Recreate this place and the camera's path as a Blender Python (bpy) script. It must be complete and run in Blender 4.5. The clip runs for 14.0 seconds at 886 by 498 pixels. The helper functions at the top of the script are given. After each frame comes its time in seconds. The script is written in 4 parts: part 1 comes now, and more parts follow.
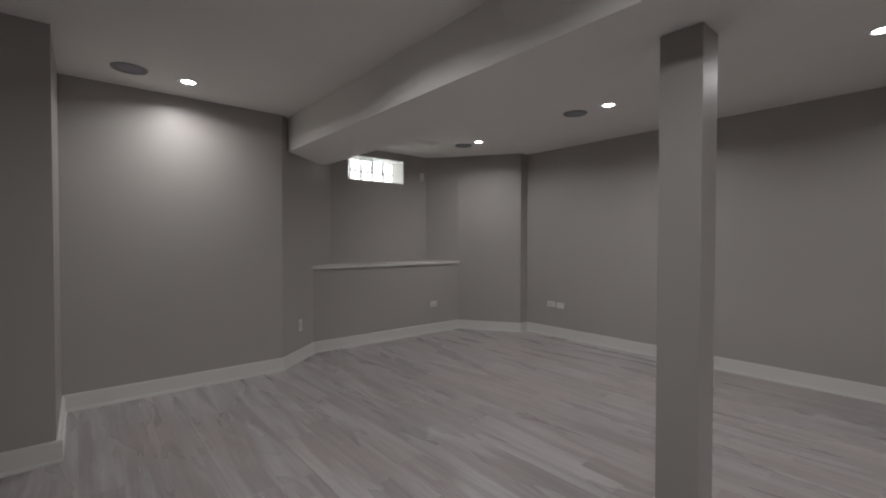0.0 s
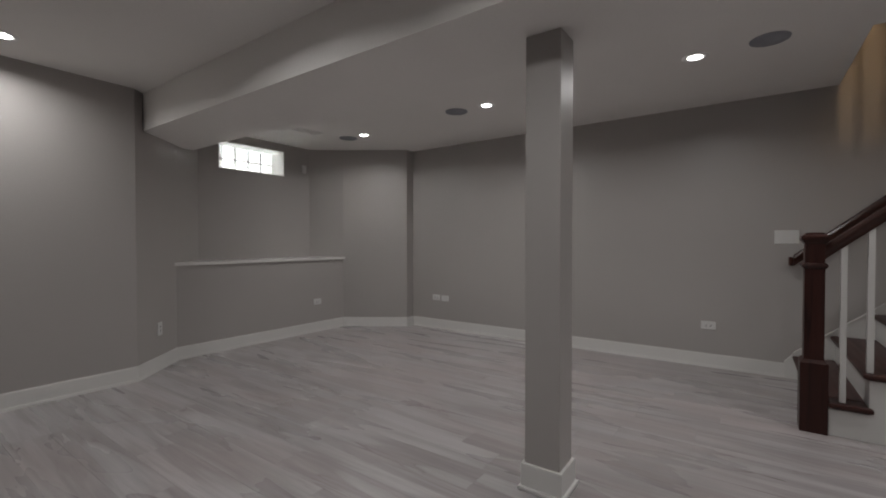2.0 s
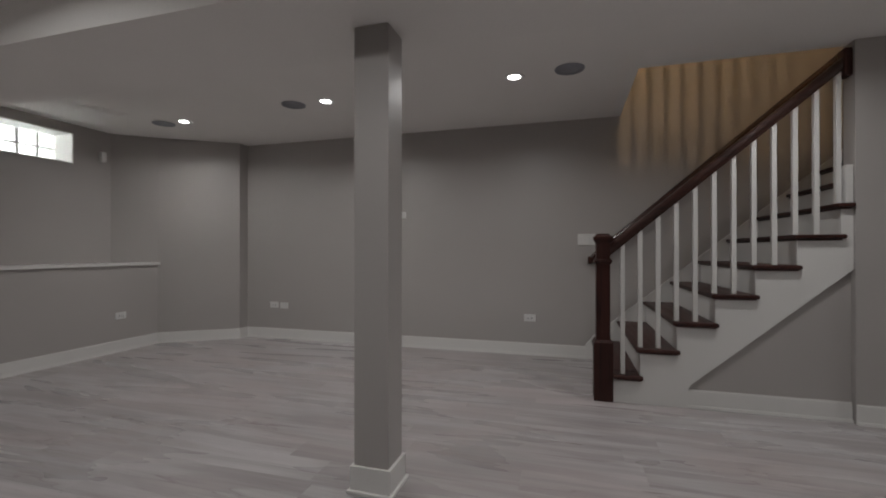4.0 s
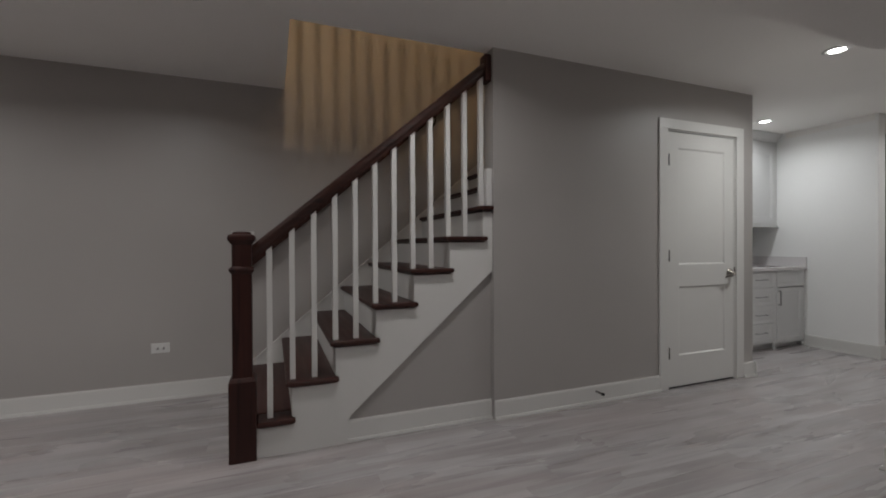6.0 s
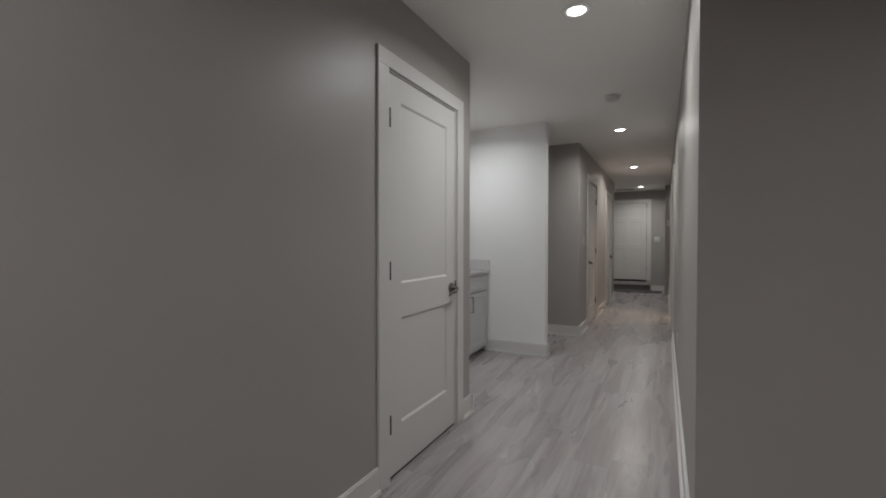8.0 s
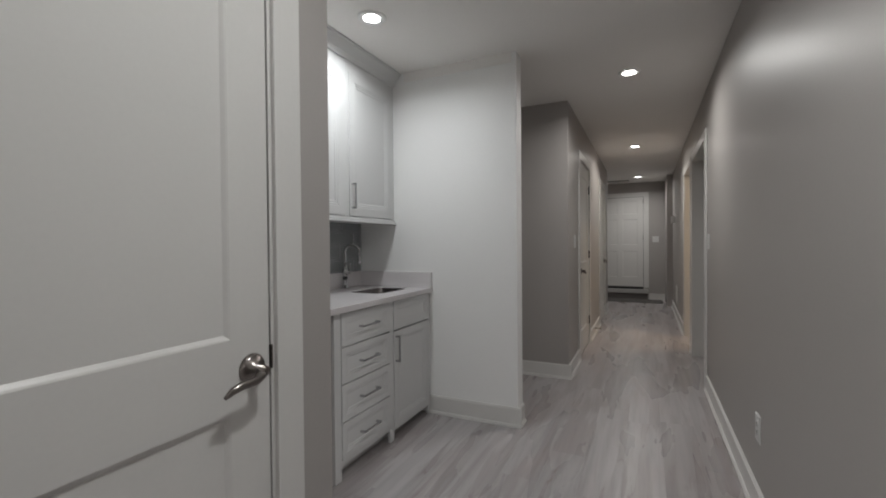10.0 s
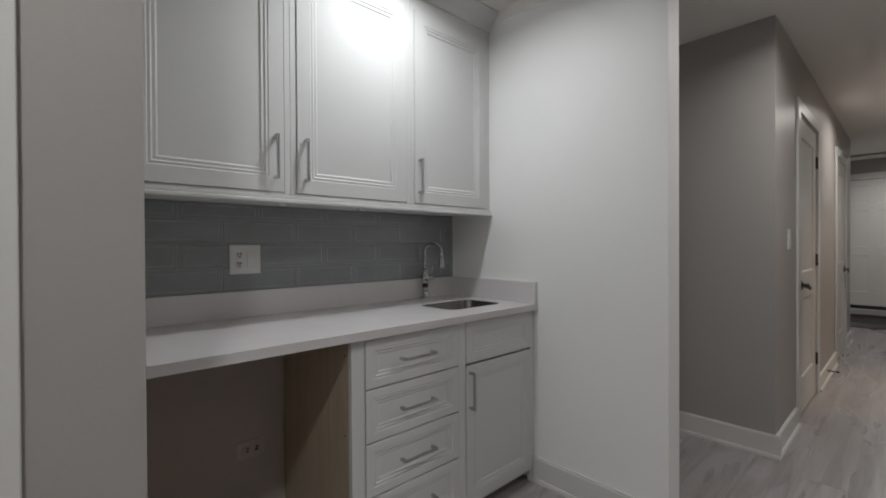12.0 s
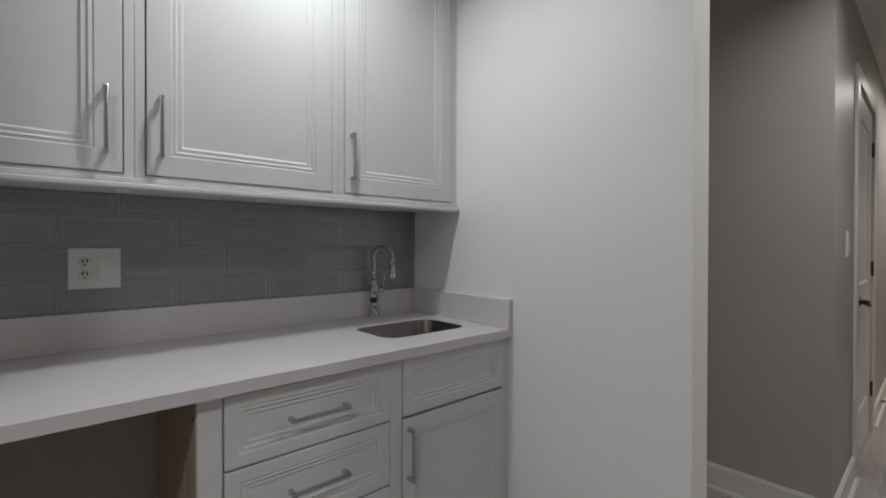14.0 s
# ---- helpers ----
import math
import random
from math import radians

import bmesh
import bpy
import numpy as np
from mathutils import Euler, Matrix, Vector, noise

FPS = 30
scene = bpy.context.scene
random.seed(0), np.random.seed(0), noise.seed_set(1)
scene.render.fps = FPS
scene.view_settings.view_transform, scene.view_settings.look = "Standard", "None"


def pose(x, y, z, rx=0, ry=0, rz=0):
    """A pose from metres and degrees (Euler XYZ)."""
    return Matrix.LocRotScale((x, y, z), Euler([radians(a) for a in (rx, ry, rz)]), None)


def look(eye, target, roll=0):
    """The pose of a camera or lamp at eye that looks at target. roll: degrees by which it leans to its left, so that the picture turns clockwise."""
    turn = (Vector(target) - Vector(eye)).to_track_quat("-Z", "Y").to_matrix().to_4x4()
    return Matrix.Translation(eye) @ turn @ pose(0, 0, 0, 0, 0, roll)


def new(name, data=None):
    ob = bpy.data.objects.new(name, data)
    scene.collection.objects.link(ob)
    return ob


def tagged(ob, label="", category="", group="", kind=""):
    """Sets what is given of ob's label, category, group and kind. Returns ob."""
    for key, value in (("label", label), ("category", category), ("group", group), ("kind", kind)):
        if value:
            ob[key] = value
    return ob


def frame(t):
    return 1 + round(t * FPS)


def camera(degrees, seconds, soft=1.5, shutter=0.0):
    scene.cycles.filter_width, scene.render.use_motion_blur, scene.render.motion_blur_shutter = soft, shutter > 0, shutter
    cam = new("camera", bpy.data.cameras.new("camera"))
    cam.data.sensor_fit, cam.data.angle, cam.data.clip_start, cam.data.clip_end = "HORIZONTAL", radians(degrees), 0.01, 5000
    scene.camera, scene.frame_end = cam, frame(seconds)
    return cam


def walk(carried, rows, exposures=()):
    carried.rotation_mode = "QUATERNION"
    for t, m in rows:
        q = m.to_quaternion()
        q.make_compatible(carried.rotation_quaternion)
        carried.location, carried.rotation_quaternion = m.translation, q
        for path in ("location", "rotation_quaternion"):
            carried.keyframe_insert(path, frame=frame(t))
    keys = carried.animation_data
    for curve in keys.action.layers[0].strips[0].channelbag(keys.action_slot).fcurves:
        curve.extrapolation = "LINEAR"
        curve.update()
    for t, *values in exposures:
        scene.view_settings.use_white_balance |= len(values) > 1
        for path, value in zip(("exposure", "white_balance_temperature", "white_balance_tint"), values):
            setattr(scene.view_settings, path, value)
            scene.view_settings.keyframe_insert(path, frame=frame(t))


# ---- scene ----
cam = camera(91.5, 14.0, soft=1.9)
PATH = [
    (0, (0.254, 0.314, 1.251), (1.54, 1.846, 1.212), 0.1),
    (0.5, (0.249, 0.313, 1.223), (1.633, 1.757, 1.188), 0.1),
    (1, (0.244, 0.306, 1.2), (1.719, 1.656, 1.167), -0.0),
    (1.5, (0.26, 0.298, 1.18), (1.815, 1.555, 1.149), -0.0),
    (2, (0.274, 0.284, 1.164), (1.905, 1.441, 1.133), 0.0),
    (2.2, (0.28, 0.278, 1.167), (1.94, 1.392, 1.132), -0.1),
    (4.3, (0.424, 0.166, 1.098), (2.377, 0.594, 1.091), -0.0),
    (4.5, (0.476, 0.122, 1.113), (2.448, 0.454, 1.093), -0.0),
    (5, (0.657, 0.049, 1.1), (2.656, 0.015, 1.088), -0.1),
    (5.5, (0.899, -0.058, 1.125), (2.859, -0.454, 1.115), -0.1),
    (6, (1.211, -0.2, 1.141), (3.072, -0.934, 1.128), -0.3),
    (6.5, (1.515, -0.414, 1.189), (3.227, -1.448, 1.166), -0.3),
    (7, (1.859, -0.681, 1.191), (3.338, -2.027, 1.15), -0.2),
    (7.5, (2.174, -0.999, 1.202), (3.421, -2.561, 1.16), -0.1),
    (8, (2.506, -1.317, 1.203), (3.419, -3.096, 1.167), 0.0),
    (8.2, (2.599, -1.463, 1.194), (3.395, -3.297, 1.162), -0.1),
    (10.3, (2.869, -3.31, 1.204), (3.752, -5.104, 1.181), -0.7),
    (10.5, (2.885, -3.469, 1.197), (3.894, -5.195, 1.176), -0.8),
    (11, (2.898, -3.72, 1.182), (4.122, -5.302, 1.165), -0.5),
    (11.5, (2.928, -3.865, 1.184), (4.279, -5.34, 1.166), -0.4),
    (12, (2.957, -3.983, 1.18), (4.429, -5.337, 1.166), -0.3),
    (12.5, (2.994, -4.118, 1.171), (4.555, -5.368, 1.157), -0.1),
    (13, (3.025, -4.246, 1.163), (4.632, -5.437, 1.159), -0.2),
    (13.5, (3.077, -4.341, 1.177), (4.68, -5.537, 1.167), -0.1),
    (14, (3.174, -4.532, 1.198), (4.686, -5.842, 1.183), 0.1),
]
walk(cam, [(t, look(eye, target, roll)) for t, eye, target, roll in PATH])

# ---- world, lamps, exposure ----
world = bpy.data.worlds.new("sky")
scene.world = world
world.use_nodes = True
wn = world.node_tree.nodes
sky = wn.new("ShaderNodeTexSky")
sky.sky_type, sky.sun_disc, sky.sun_elevation, sky.sun_rotation = "NISHITA", False, radians(35), radians(200)
wn["Background"].inputs["Strength"].default_value = 0.08
world.node_tree.links.new(sky.outputs[0], wn["Background"].inputs["Color"])

LAMP_WATTS, HALL_WATTS, BAR_WATTS, STAIR_WATTS, DAY_WATTS = 9.4, 11.8, 6.7, 61.0, 40.0
LAMP_COLOR, WARM_COLOR = (1.0, 0.985, 0.975), (1.0, 0.73, 0.465)
HALL_COLOR, MID_COLOR, FAR_COLOR, BAR_COLOR = (0.985, 1.0, 0.99), (1.0, 0.985, 0.96), (1.0, 0.95, 0.895), (0.955, 0.99, 1.0)
H, BEAM_Z = 2.44, 2.12


def disc_lamp(x, y, z, watts, color, size=0.11, spread=158):
    data = bpy.data.lights.new("recessed_light", "AREA")
    data.shape, data.size, data.energy, data.color, data.spread = "DISK", size, watts, color, radians(spread)
    ob = new("recessed_light_beam", data)
    ob.location = (x, y, z)
    return ob


# ---- materials ----
def tree(name):
    m = bpy.data.materials.new(name)
    m.use_nodes = True
    return m, m.node_tree.nodes, m.node_tree.links, m.node_tree.nodes["Principled BSDF"]


def mottled(name, color, rough=0.6, metal=0.0, grain=60.0, spots=2.5, vary=0.06, bump=0.05, coat=0.0, spec=0.5):
    """Paint, stone, metal: a base colour with fine grain, broad unevenness and slight relief."""
    m, n, l, b = tree(name)
    at = n.new("ShaderNodeTexCoord")
    fine, broad = n.new("ShaderNodeTexNoise"), n.new("ShaderNodeTexNoise")
    fine.inputs["Scale"].default_value, broad.inputs["Scale"].default_value = grain, spots
    fine.inputs["Detail"].default_value = 4
    l.new(at.outputs["Object"], fine.inputs["Vector"])
    l.new(at.outputs["Object"], broad.inputs["Vector"])
    add = n.new("ShaderNodeMath")
    add.operation = "ADD"
    l.new(fine.outputs["Fac"], add.inputs[0])
    l.new(broad.outputs["Fac"], add.inputs[1])
    ramp = n.new("ShaderNodeMapRange")
    ramp.inputs["From Min"].default_value, ramp.inputs["From Max"].default_value = 0.6, 1.4
    l.new(add.outputs[0], ramp.inputs["Value"])
    mix = n.new("ShaderNodeMix")
    mix.data_type = "RGBA"
    mix.inputs["A"].default_value = (*[c * (1 - vary) for c in color], 1)
    mix.inputs["B"].default_value = (*[min(1, c * (1 + vary)) for c in color], 1)
    l.new(ramp.outputs[0], mix.inputs["Factor"])
    l.new(mix.outputs["Result"], b.inputs["Base Color"])
    rr = n.new("ShaderNodeMapRange")
    rr.inputs["To Min"].default_value, rr.inputs["To Max"].default_value = max(0.02, rough - 0.025), min(1, rough + 0.025)
    l.new(broad.outputs["Fac"], rr.inputs["Value"])
    l.new(rr.outputs[0], b.inputs["Roughness"])
    b.inputs["Metallic"].default_value = metal
    b.inputs["Coat Weight"].default_value = coat
    b.inputs["Specular IOR Level"].default_value = spec
    if bump:
        bp = n.new("ShaderNodeBump")
        bp.inputs["Strength"].default_value, bp.inputs["Distance"].default_value = bump, 0.002
        l.new(fine.outputs["Fac"], bp.inputs["Height"])
        l.new(bp.outputs[0], b.inputs["Normal"])
    return m


def wood(name, dark, light, along, rough=0.4, stretch=14.0, scale=3.0, random=0.25, bump=0.12, coat=0.0):
    """Grain that runs along one axis (0, 1 or 2), different on every board."""
    m, n, l, b = tree(name)
    at, info = n.new("ShaderNodeTexCoord"), n.new("ShaderNodeObjectInfo")
    island = n.new("ShaderNodeNewGeometry")
    shift = n.new("ShaderNodeVectorMath")
    shift.operation = "SCALE"
    shift.inputs[0].default_value = (37.0, 53.0, 11.0)
    seed = n.new("ShaderNodeMath")
    seed.operation = "ADD"
    l.new(info.outputs["Random"], seed.inputs[0])
    l.new(island.outputs["Random Per Island"], seed.inputs[1])
    l.new(seed.outputs[0], shift.inputs["Scale"])
    plus = n.new("ShaderNodeVectorMath")
    plus.operation = "ADD"
    l.new(at.outputs["Object"], plus.inputs[0])
    l.new(shift.outputs[0], plus.inputs[1])
    squeeze = n.new("ShaderNodeMapping")
    size = [scale * stretch ** 0.5] * 3
    size[along] = scale / stretch ** 0.5
    squeeze.inputs["Scale"].default_value = size
    l.new(plus.outputs[0], squeeze.inputs["Vector"])
    warp, streak, fine = (n.new("ShaderNodeTexNoise") for _ in range(3))
    warp.inputs["Scale"].default_value, warp.inputs["Detail"].default_value = 0.8, 3
    streak.inputs["Scale"].default_value, streak.inputs["Detail"].default_value, streak.inputs["Distortion"].default_value = 1.0, 6, 0.9
    fine.inputs["Scale"].default_value, fine.inputs["Detail"].default_value = 9.0, 5
    for t in (warp, streak, fine):
        l.new(squeeze.outputs[0], t.inputs["Vector"])
    ramp = n.new("ShaderNodeValToRGB")
    mid = [(a + 2 * c) / 3 for a, c in zip(dark, light)]
    ramp.color_ramp.elements[0].position, ramp.color_ramp.elements[0].color = 0.30, (*dark, 1)
    ramp.color_ramp.elements[1].position, ramp.color_ramp.elements[1].color = 0.62, (*light, 1)
    ramp.color_ramp.elements.new(0.42).color = (*mid, 1)
    l.new(streak.outputs["Fac"], ramp.inputs["Fac"])
    tone = n.new("ShaderNodeMapRange")
    tone.inputs["To Min"].default_value, tone.inputs["To Max"].default_value = 1 - random, 1 + random * 0.4
    frac = n.new("ShaderNodeMath")
    frac.operation = "FRACT"
    l.new(seed.outputs[0], frac.inputs[0])
    l.new(frac.outputs[0], tone.inputs["Value"])
    grey = n.new("ShaderNodeMapRange")
    grey.inputs["To Min"].default_value, grey.inputs["To Max"].default_value = 0.86, 1.1
    l.new(fine.outputs["Fac"], grey.inputs["Value"])
    times = n.new("ShaderNodeMath")
    times.operation = "MULTIPLY"
    l.new(tone.outputs[0], times.inputs[0])
    l.new(grey.outputs[0], times.inputs[1])
    tint = n.new("ShaderNodeVectorMath")
    tint.operation = "SCALE"
    l.new(ramp.outputs["Color"], tint.inputs[0])
    l.new(times.outputs[0], tint.inputs["Scale"])
    l.new(tint.outputs[0], b.inputs["Base Color"])
    rr = n.new("ShaderNodeMapRange")
    rr.inputs["To Min"].default_value, rr.inputs["To Max"].default_value = rough - 0.1, rough + 0.12
    l.new(warp.outputs["Fac"], rr.inputs["Value"])
    l.new(rr.outputs[0], b.inputs["Roughness"])
    b.inputs["Coat Weight"].default_value, b.inputs["Coat Roughness"].default_value = coat, 0.22
    b.inputs["Specular IOR Level"].default_value = 0.32
    bp = n.new("ShaderNodeBump")
    bp.inputs["Strength"].default_value, bp.inputs["Distance"].default_value = bump, 0.002
    l.new(fine.outputs["Fac"], bp.inputs["Height"])
    l.new(bp.outputs[0], b.inputs["Normal"])
    return m


def plank_material():
    """Pale grey wood-look planks: soft broad streaks, a few thin dark veins, faint pink patches."""
    m, n, l, b = tree("pale grey wood plank")
    at, info, island = n.new("ShaderNodeTexCoord"), n.new("ShaderNodeObjectInfo"), n.new("ShaderNodeNewGeometry")
    seed = n.new("ShaderNodeMath")
    seed.operation = "ADD"
    l.new(info.outputs["Random"], seed.inputs[0])
    l.new(island.outputs["Random Per Island"], seed.inputs[1])
    shift = n.new("ShaderNodeVectorMath")
    shift.operation = "SCALE"
    shift.inputs[0].default_value = (37.0, 53.0, 11.0)
    l.new(seed.outputs[0], shift.inputs["Scale"])
    plus = n.new("ShaderNodeVectorMath")
    plus.operation = "ADD"
    l.new(at.outputs["Object"], plus.inputs[0])
    l.new(shift.outputs[0], plus.inputs[1])

    def noise_at(size, detail, warp, scale, whole=False):
        put = n.new("ShaderNodeMapping")
        put.inputs["Scale"].default_value = size
        l.new(island.outputs["Position"] if whole else plus.outputs[0], put.inputs["Vector"])
        t = n.new("ShaderNodeTexNoise")
        t.inputs["Scale"].default_value, t.inputs["Detail"].default_value, t.inputs["Distortion"].default_value = scale, detail, warp
        l.new(put.outputs[0], t.inputs["Vector"])
        return t.outputs["Fac"]

    def span(value, a, c, lo, hi):
        k = n.new("ShaderNodeMapRange")
        k.inputs["From Min"].default_value, k.inputs["From Max"].default_value = a, c
        k.inputs["To Min"].default_value, k.inputs["To Max"].default_value = lo, hi
        l.new(value, k.inputs["Value"])
        return k.outputs[0]

    def math_of(op, p, q):
        k = n.new("ShaderNodeMath")
        k.operation = op
        for i, v in enumerate((p, q)):
            if isinstance(v, float):
                k.inputs[i].default_value = v
            else:
                l.new(v, k.inputs[i])
        return k.outputs[0]

    def blend(f, p, q):
        k = n.new("ShaderNodeMix")
        k.data_type = "RGBA"
        l.new(f, k.inputs["Factor"])
        for key, v in (("A", p), ("B", q)):
            if isinstance(v, tuple):
                k.inputs[key].default_value = (*v, 1)
            else:
                l.new(v, k.inputs[key])
        return k.outputs["Result"]

    broad = noise_at((5.0, 0.9, 1.0), 3, 0.5, 1.0, True)
    band = noise_at((10.0, 0.8, 1.0), 3, 0.75, 1.0)
    grain = noise_at((30.0, 1.5, 1.0), 6, 0.6, 1.0)
    mask = noise_at((5.0, 1.6, 1.0), 2, 0.0, 1.3)
    pink = noise_at((2.2, 0.9, 1.0), 3, 0.8, 1.0, True)
    base = blend(span(band, 0.435, 0.545, 0.0, 1.0), FLOOR_DARK, FLOOR_LIGHT)
    base = blend(span(broad, 0.34, 0.68, 0.55, 0.0), base, FLOOR_MID)
    base = blend(span(pink, 0.45, 0.68, 0.0, 0.55), base, FLOOR_PINK)
    off = math_of("ABSOLUTE", math_of("SUBTRACT", band, 0.455), 0.0)
    vein = math_of("MULTIPLY", span(off, 0.002, 0.013, 1.0, 0.0), span(mask, 0.48, 0.66, 0.0, 0.62))
    base = blend(vein, base, FLOOR_VEIN)
    fleck = noise_at((95.0, 6.0, 1.0), 3, 0.2, 1.0)
    base = blend(math_of("MULTIPLY", span(fleck, 0.60, 0.72, 0.0, 0.5), span(mask, 0.40, 0.62, 0.25, 1.0)), base, FLOOR_FLECK)
    tone = math_of("MULTIPLY", span(grain, 0.3, 0.7, 0.87, 1.11), span(math_of("FRACT", seed.outputs[0], 0.0), 0.0, 1.0, 0.965, 1.035))
    tint = n.new("ShaderNodeVectorMath")
    tint.operation = "SCALE"
    l.new(base, tint.inputs[0])
    l.new(tone, tint.inputs["Scale"])
    l.new(tint.outputs[0], b.inputs["Base Color"])
    l.new(span(broad, 0.3, 0.7, 0.22, 0.38), b.inputs["Roughness"])
    bp = n.new("ShaderNodeBump")
    bp.inputs["Strength"].default_value, bp.inputs["Distance"].default_value = 0.22, 0.002
    l.new(grain, bp.inputs["Height"])
    l.new(bp.outputs[0], b.inputs["Normal"])
    return m


FLOOR_DARK, FLOOR_MID, FLOOR_LIGHT = (0.292, 0.267, 0.266), (0.342, 0.320, 0.321), (0.400, 0.382, 0.385)
FLOOR_PINK, FLOOR_VEIN, FLOOR_FLECK = (0.350, 0.302, 0.296), (0.150, 0.112, 0.105), (0.215, 0.172, 0.165)


def glowing(name, color, strength):
    m, n, l, b = tree(name)
    b.inputs["Emission Color"].default_value, b.inputs["Emission Strength"].default_value = (*color, 1), strength
    return m


WALL = mottled("greige wall paint", (0.40, 0.378, 0.362), 0.42, grain=140, spots=1.5, vary=0.03, bump=0.08)
WHITE_WALL = mottled("white wall paint", (0.87, 0.87, 0.86), 0.5, grain=140, spots=1.5, vary=0.02, bump=0.08)
CEIL = mottled("flat ceiling paint", (0.865, 0.845, 0.82), 0.85, grain=120, spots=1.2, vary=0.03, bump=0.06)
TRIM = mottled("white satin trim", (0.68, 0.67, 0.65), 0.30, grain=90, spots=3, vary=0.02, bump=0.02)
CAB = mottled("white cabinet lacquer", (0.68, 0.68, 0.678), 0.62, grain=90, spots=3, vary=0.015, bump=0.02, spec=0.22)
QUARTZ = mottled("white quartz", (0.68, 0.655, 0.66), 0.22, grain=180, spots=6, vary=0.03, bump=0.0)
TILE = mottled("grey glazed tile", (0.255, 0.266, 0.275), 0.14, grain=25, spots=4, vary=0.08, bump=0.03, coat=0.5)
GROUT = mottled("grey grout", (0.36, 0.37, 0.38), 0.9, grain=200, vary=0.08)
# pale colour that stands for the glare along the tile relief
TILE_GLARE = mottled("painted pale glare on tile relief", (0.62, 0.63, 0.64), 0.2, grain=40, spots=6, vary=0.08, bump=0.0)
MORTAR = mottled("white mortar", (0.72, 0.73, 0.74), 0.9, grain=200, vary=0.08)
BAY_WALL = mottled("bare beige wallboard", (0.50, 0.435, 0.40), 0.8, grain=120, spots=2, vary=0.06, bump=0.08)
BAY_PLATE = mottled("beige plastic plate", (0.56, 0.49, 0.45), 0.4, vary=0.03, bump=0)
CHROME = mottled("polished chrome", (0.60, 0.60, 0.61), 0.08, 1.0, vary=0.03, bump=0)
NICKEL = mottled("brushed nickel", (0.24, 0.218, 0.205), 0.30, 1.0, vary=0.08, bump=0.02)
PULL = mottled("satin chrome pull", (0.49, 0.49, 0.50), 0.26, 1.0, vary=0.05, bump=0)
DARK_METAL = mottled("dark bronze hinge", (0.06, 0.055, 0.05), 0.45, 0.6, vary=0.1)
STEEL = mottled("sink steel", (0.16, 0.145, 0.14), 0.25, 1.0, vary=0.1)
PLATE = mottled("white plastic plate", (0.66, 0.66, 0.645), 0.3, vary=0.02, bump=0)
SLOT = mottled("dark slot", (0.03, 0.03, 0.03), 0.6)
GRILLE = mottled("grey speaker cloth", (0.30, 0.31, 0.34), 0.7, grain=900, vary=0.25, bump=0.4)
RAW = wood("raw plywood", (0.42, 0.345, 0.25), (0.54, 0.455, 0.345), 2, 0.6, random=0.05)
STAIN = wood("dark stained oak", (0.017, 0.0055, 0.005), (0.049, 0.0155, 0.0115), 0, 0.38, stretch=22, scale=6, random=0.2, coat=0.0)
STAIN_UP = wood("dark stained oak upright", (0.017, 0.0055, 0.005), (0.049, 0.0155, 0.0115), 2, 0.38, stretch=22, scale=6, random=0.2, coat=0.0)
STAIN_Y = wood("dark stained oak rail", (0.016, 0.006, 0.005), (0.050, 0.018, 0.013), 1, 0.34, stretch=22, scale=6, random=0.2, coat=0.45)
PLANK = plank_material()
GAP = mottled("plank joint", (0.22, 0.20, 0.20), 0.9)
DIFFUSER = glowing("lit lamp diffuser", (1.0, 0.98, 0.95), 12.0)
WARM_WALL = mottled("cream wall paint", (0.62, 0.55, 0.42), 0.6, grain=140, vary=0.03)
MAT = mottled("dark grey mat", (0.10, 0.095, 0.09), 0.95, grain=300, vary=0.3, bump=0.6)
STEP_GREY = mottled("worn light grey step paint", (0.42, 0.41, 0.40), 0.6, vary=0.08)
STEP_DARK = mottled("dark grey step base", (0.13, 0.12, 0.115), 0.8, vary=0.12)
BLACK = mottled("black rubber", (0.02, 0.02, 0.02), 0.8)


def block_glass():
    m, n, l, b = tree("frosted glass block")
    b.inputs["Base Color"].default_value = (0.93, 0.96, 0.95, 1)
    b.inputs["Transmission Weight"].default_value, b.inputs["Roughness"].default_value = 0.55, 0.35
    wave = n.new("ShaderNodeTexNoise")
    wave.inputs["Scale"].default_value = 30
    bp = n.new("ShaderNodeBump")
    bp.inputs["Strength"].default_value = 0.3
    l.new(wave.outputs["Fac"], bp.inputs["Height"])
    l.new(bp.outputs[0], b.inputs["Normal"])
    return m


BLOCK = block_glass()


# ---- mesh helpers ----
def box(bm, x0, y0, z0, x1, y1, z1, bevel=0.0):
    x0, x1, y0, y1, z0, z1 = min(x0, x1), max(x0, x1), min(y0, y1), max(y0, y1), min(z0, z1), max(z0, z1)
    v = [bm.verts.new(p) for p in ((x0, y0, z0), (x1, y0, z0), (x1, y1, z0), (x0, y1, z0), (x0, y0, z1), (x1, y0, z1), (x1, y1, z1), (x0, y1, z1))]
    f = [bm.faces.new([v[i] for i in q]) for q in ((3, 2, 1, 0), (4, 5, 6, 7), (0, 1, 5, 4), (1, 2, 6, 5), (2, 3, 7, 6), (3, 0, 4, 7))]
    if bevel:
        bmesh.ops.bevel(bm, geom=list({e for q in f for e in q.edges}), offset=bevel, segments=2, profile=0.5, affect="EDGES")
    return bm


def boxed(*a, **k):
    return box(bmesh.new(), *a, **k)


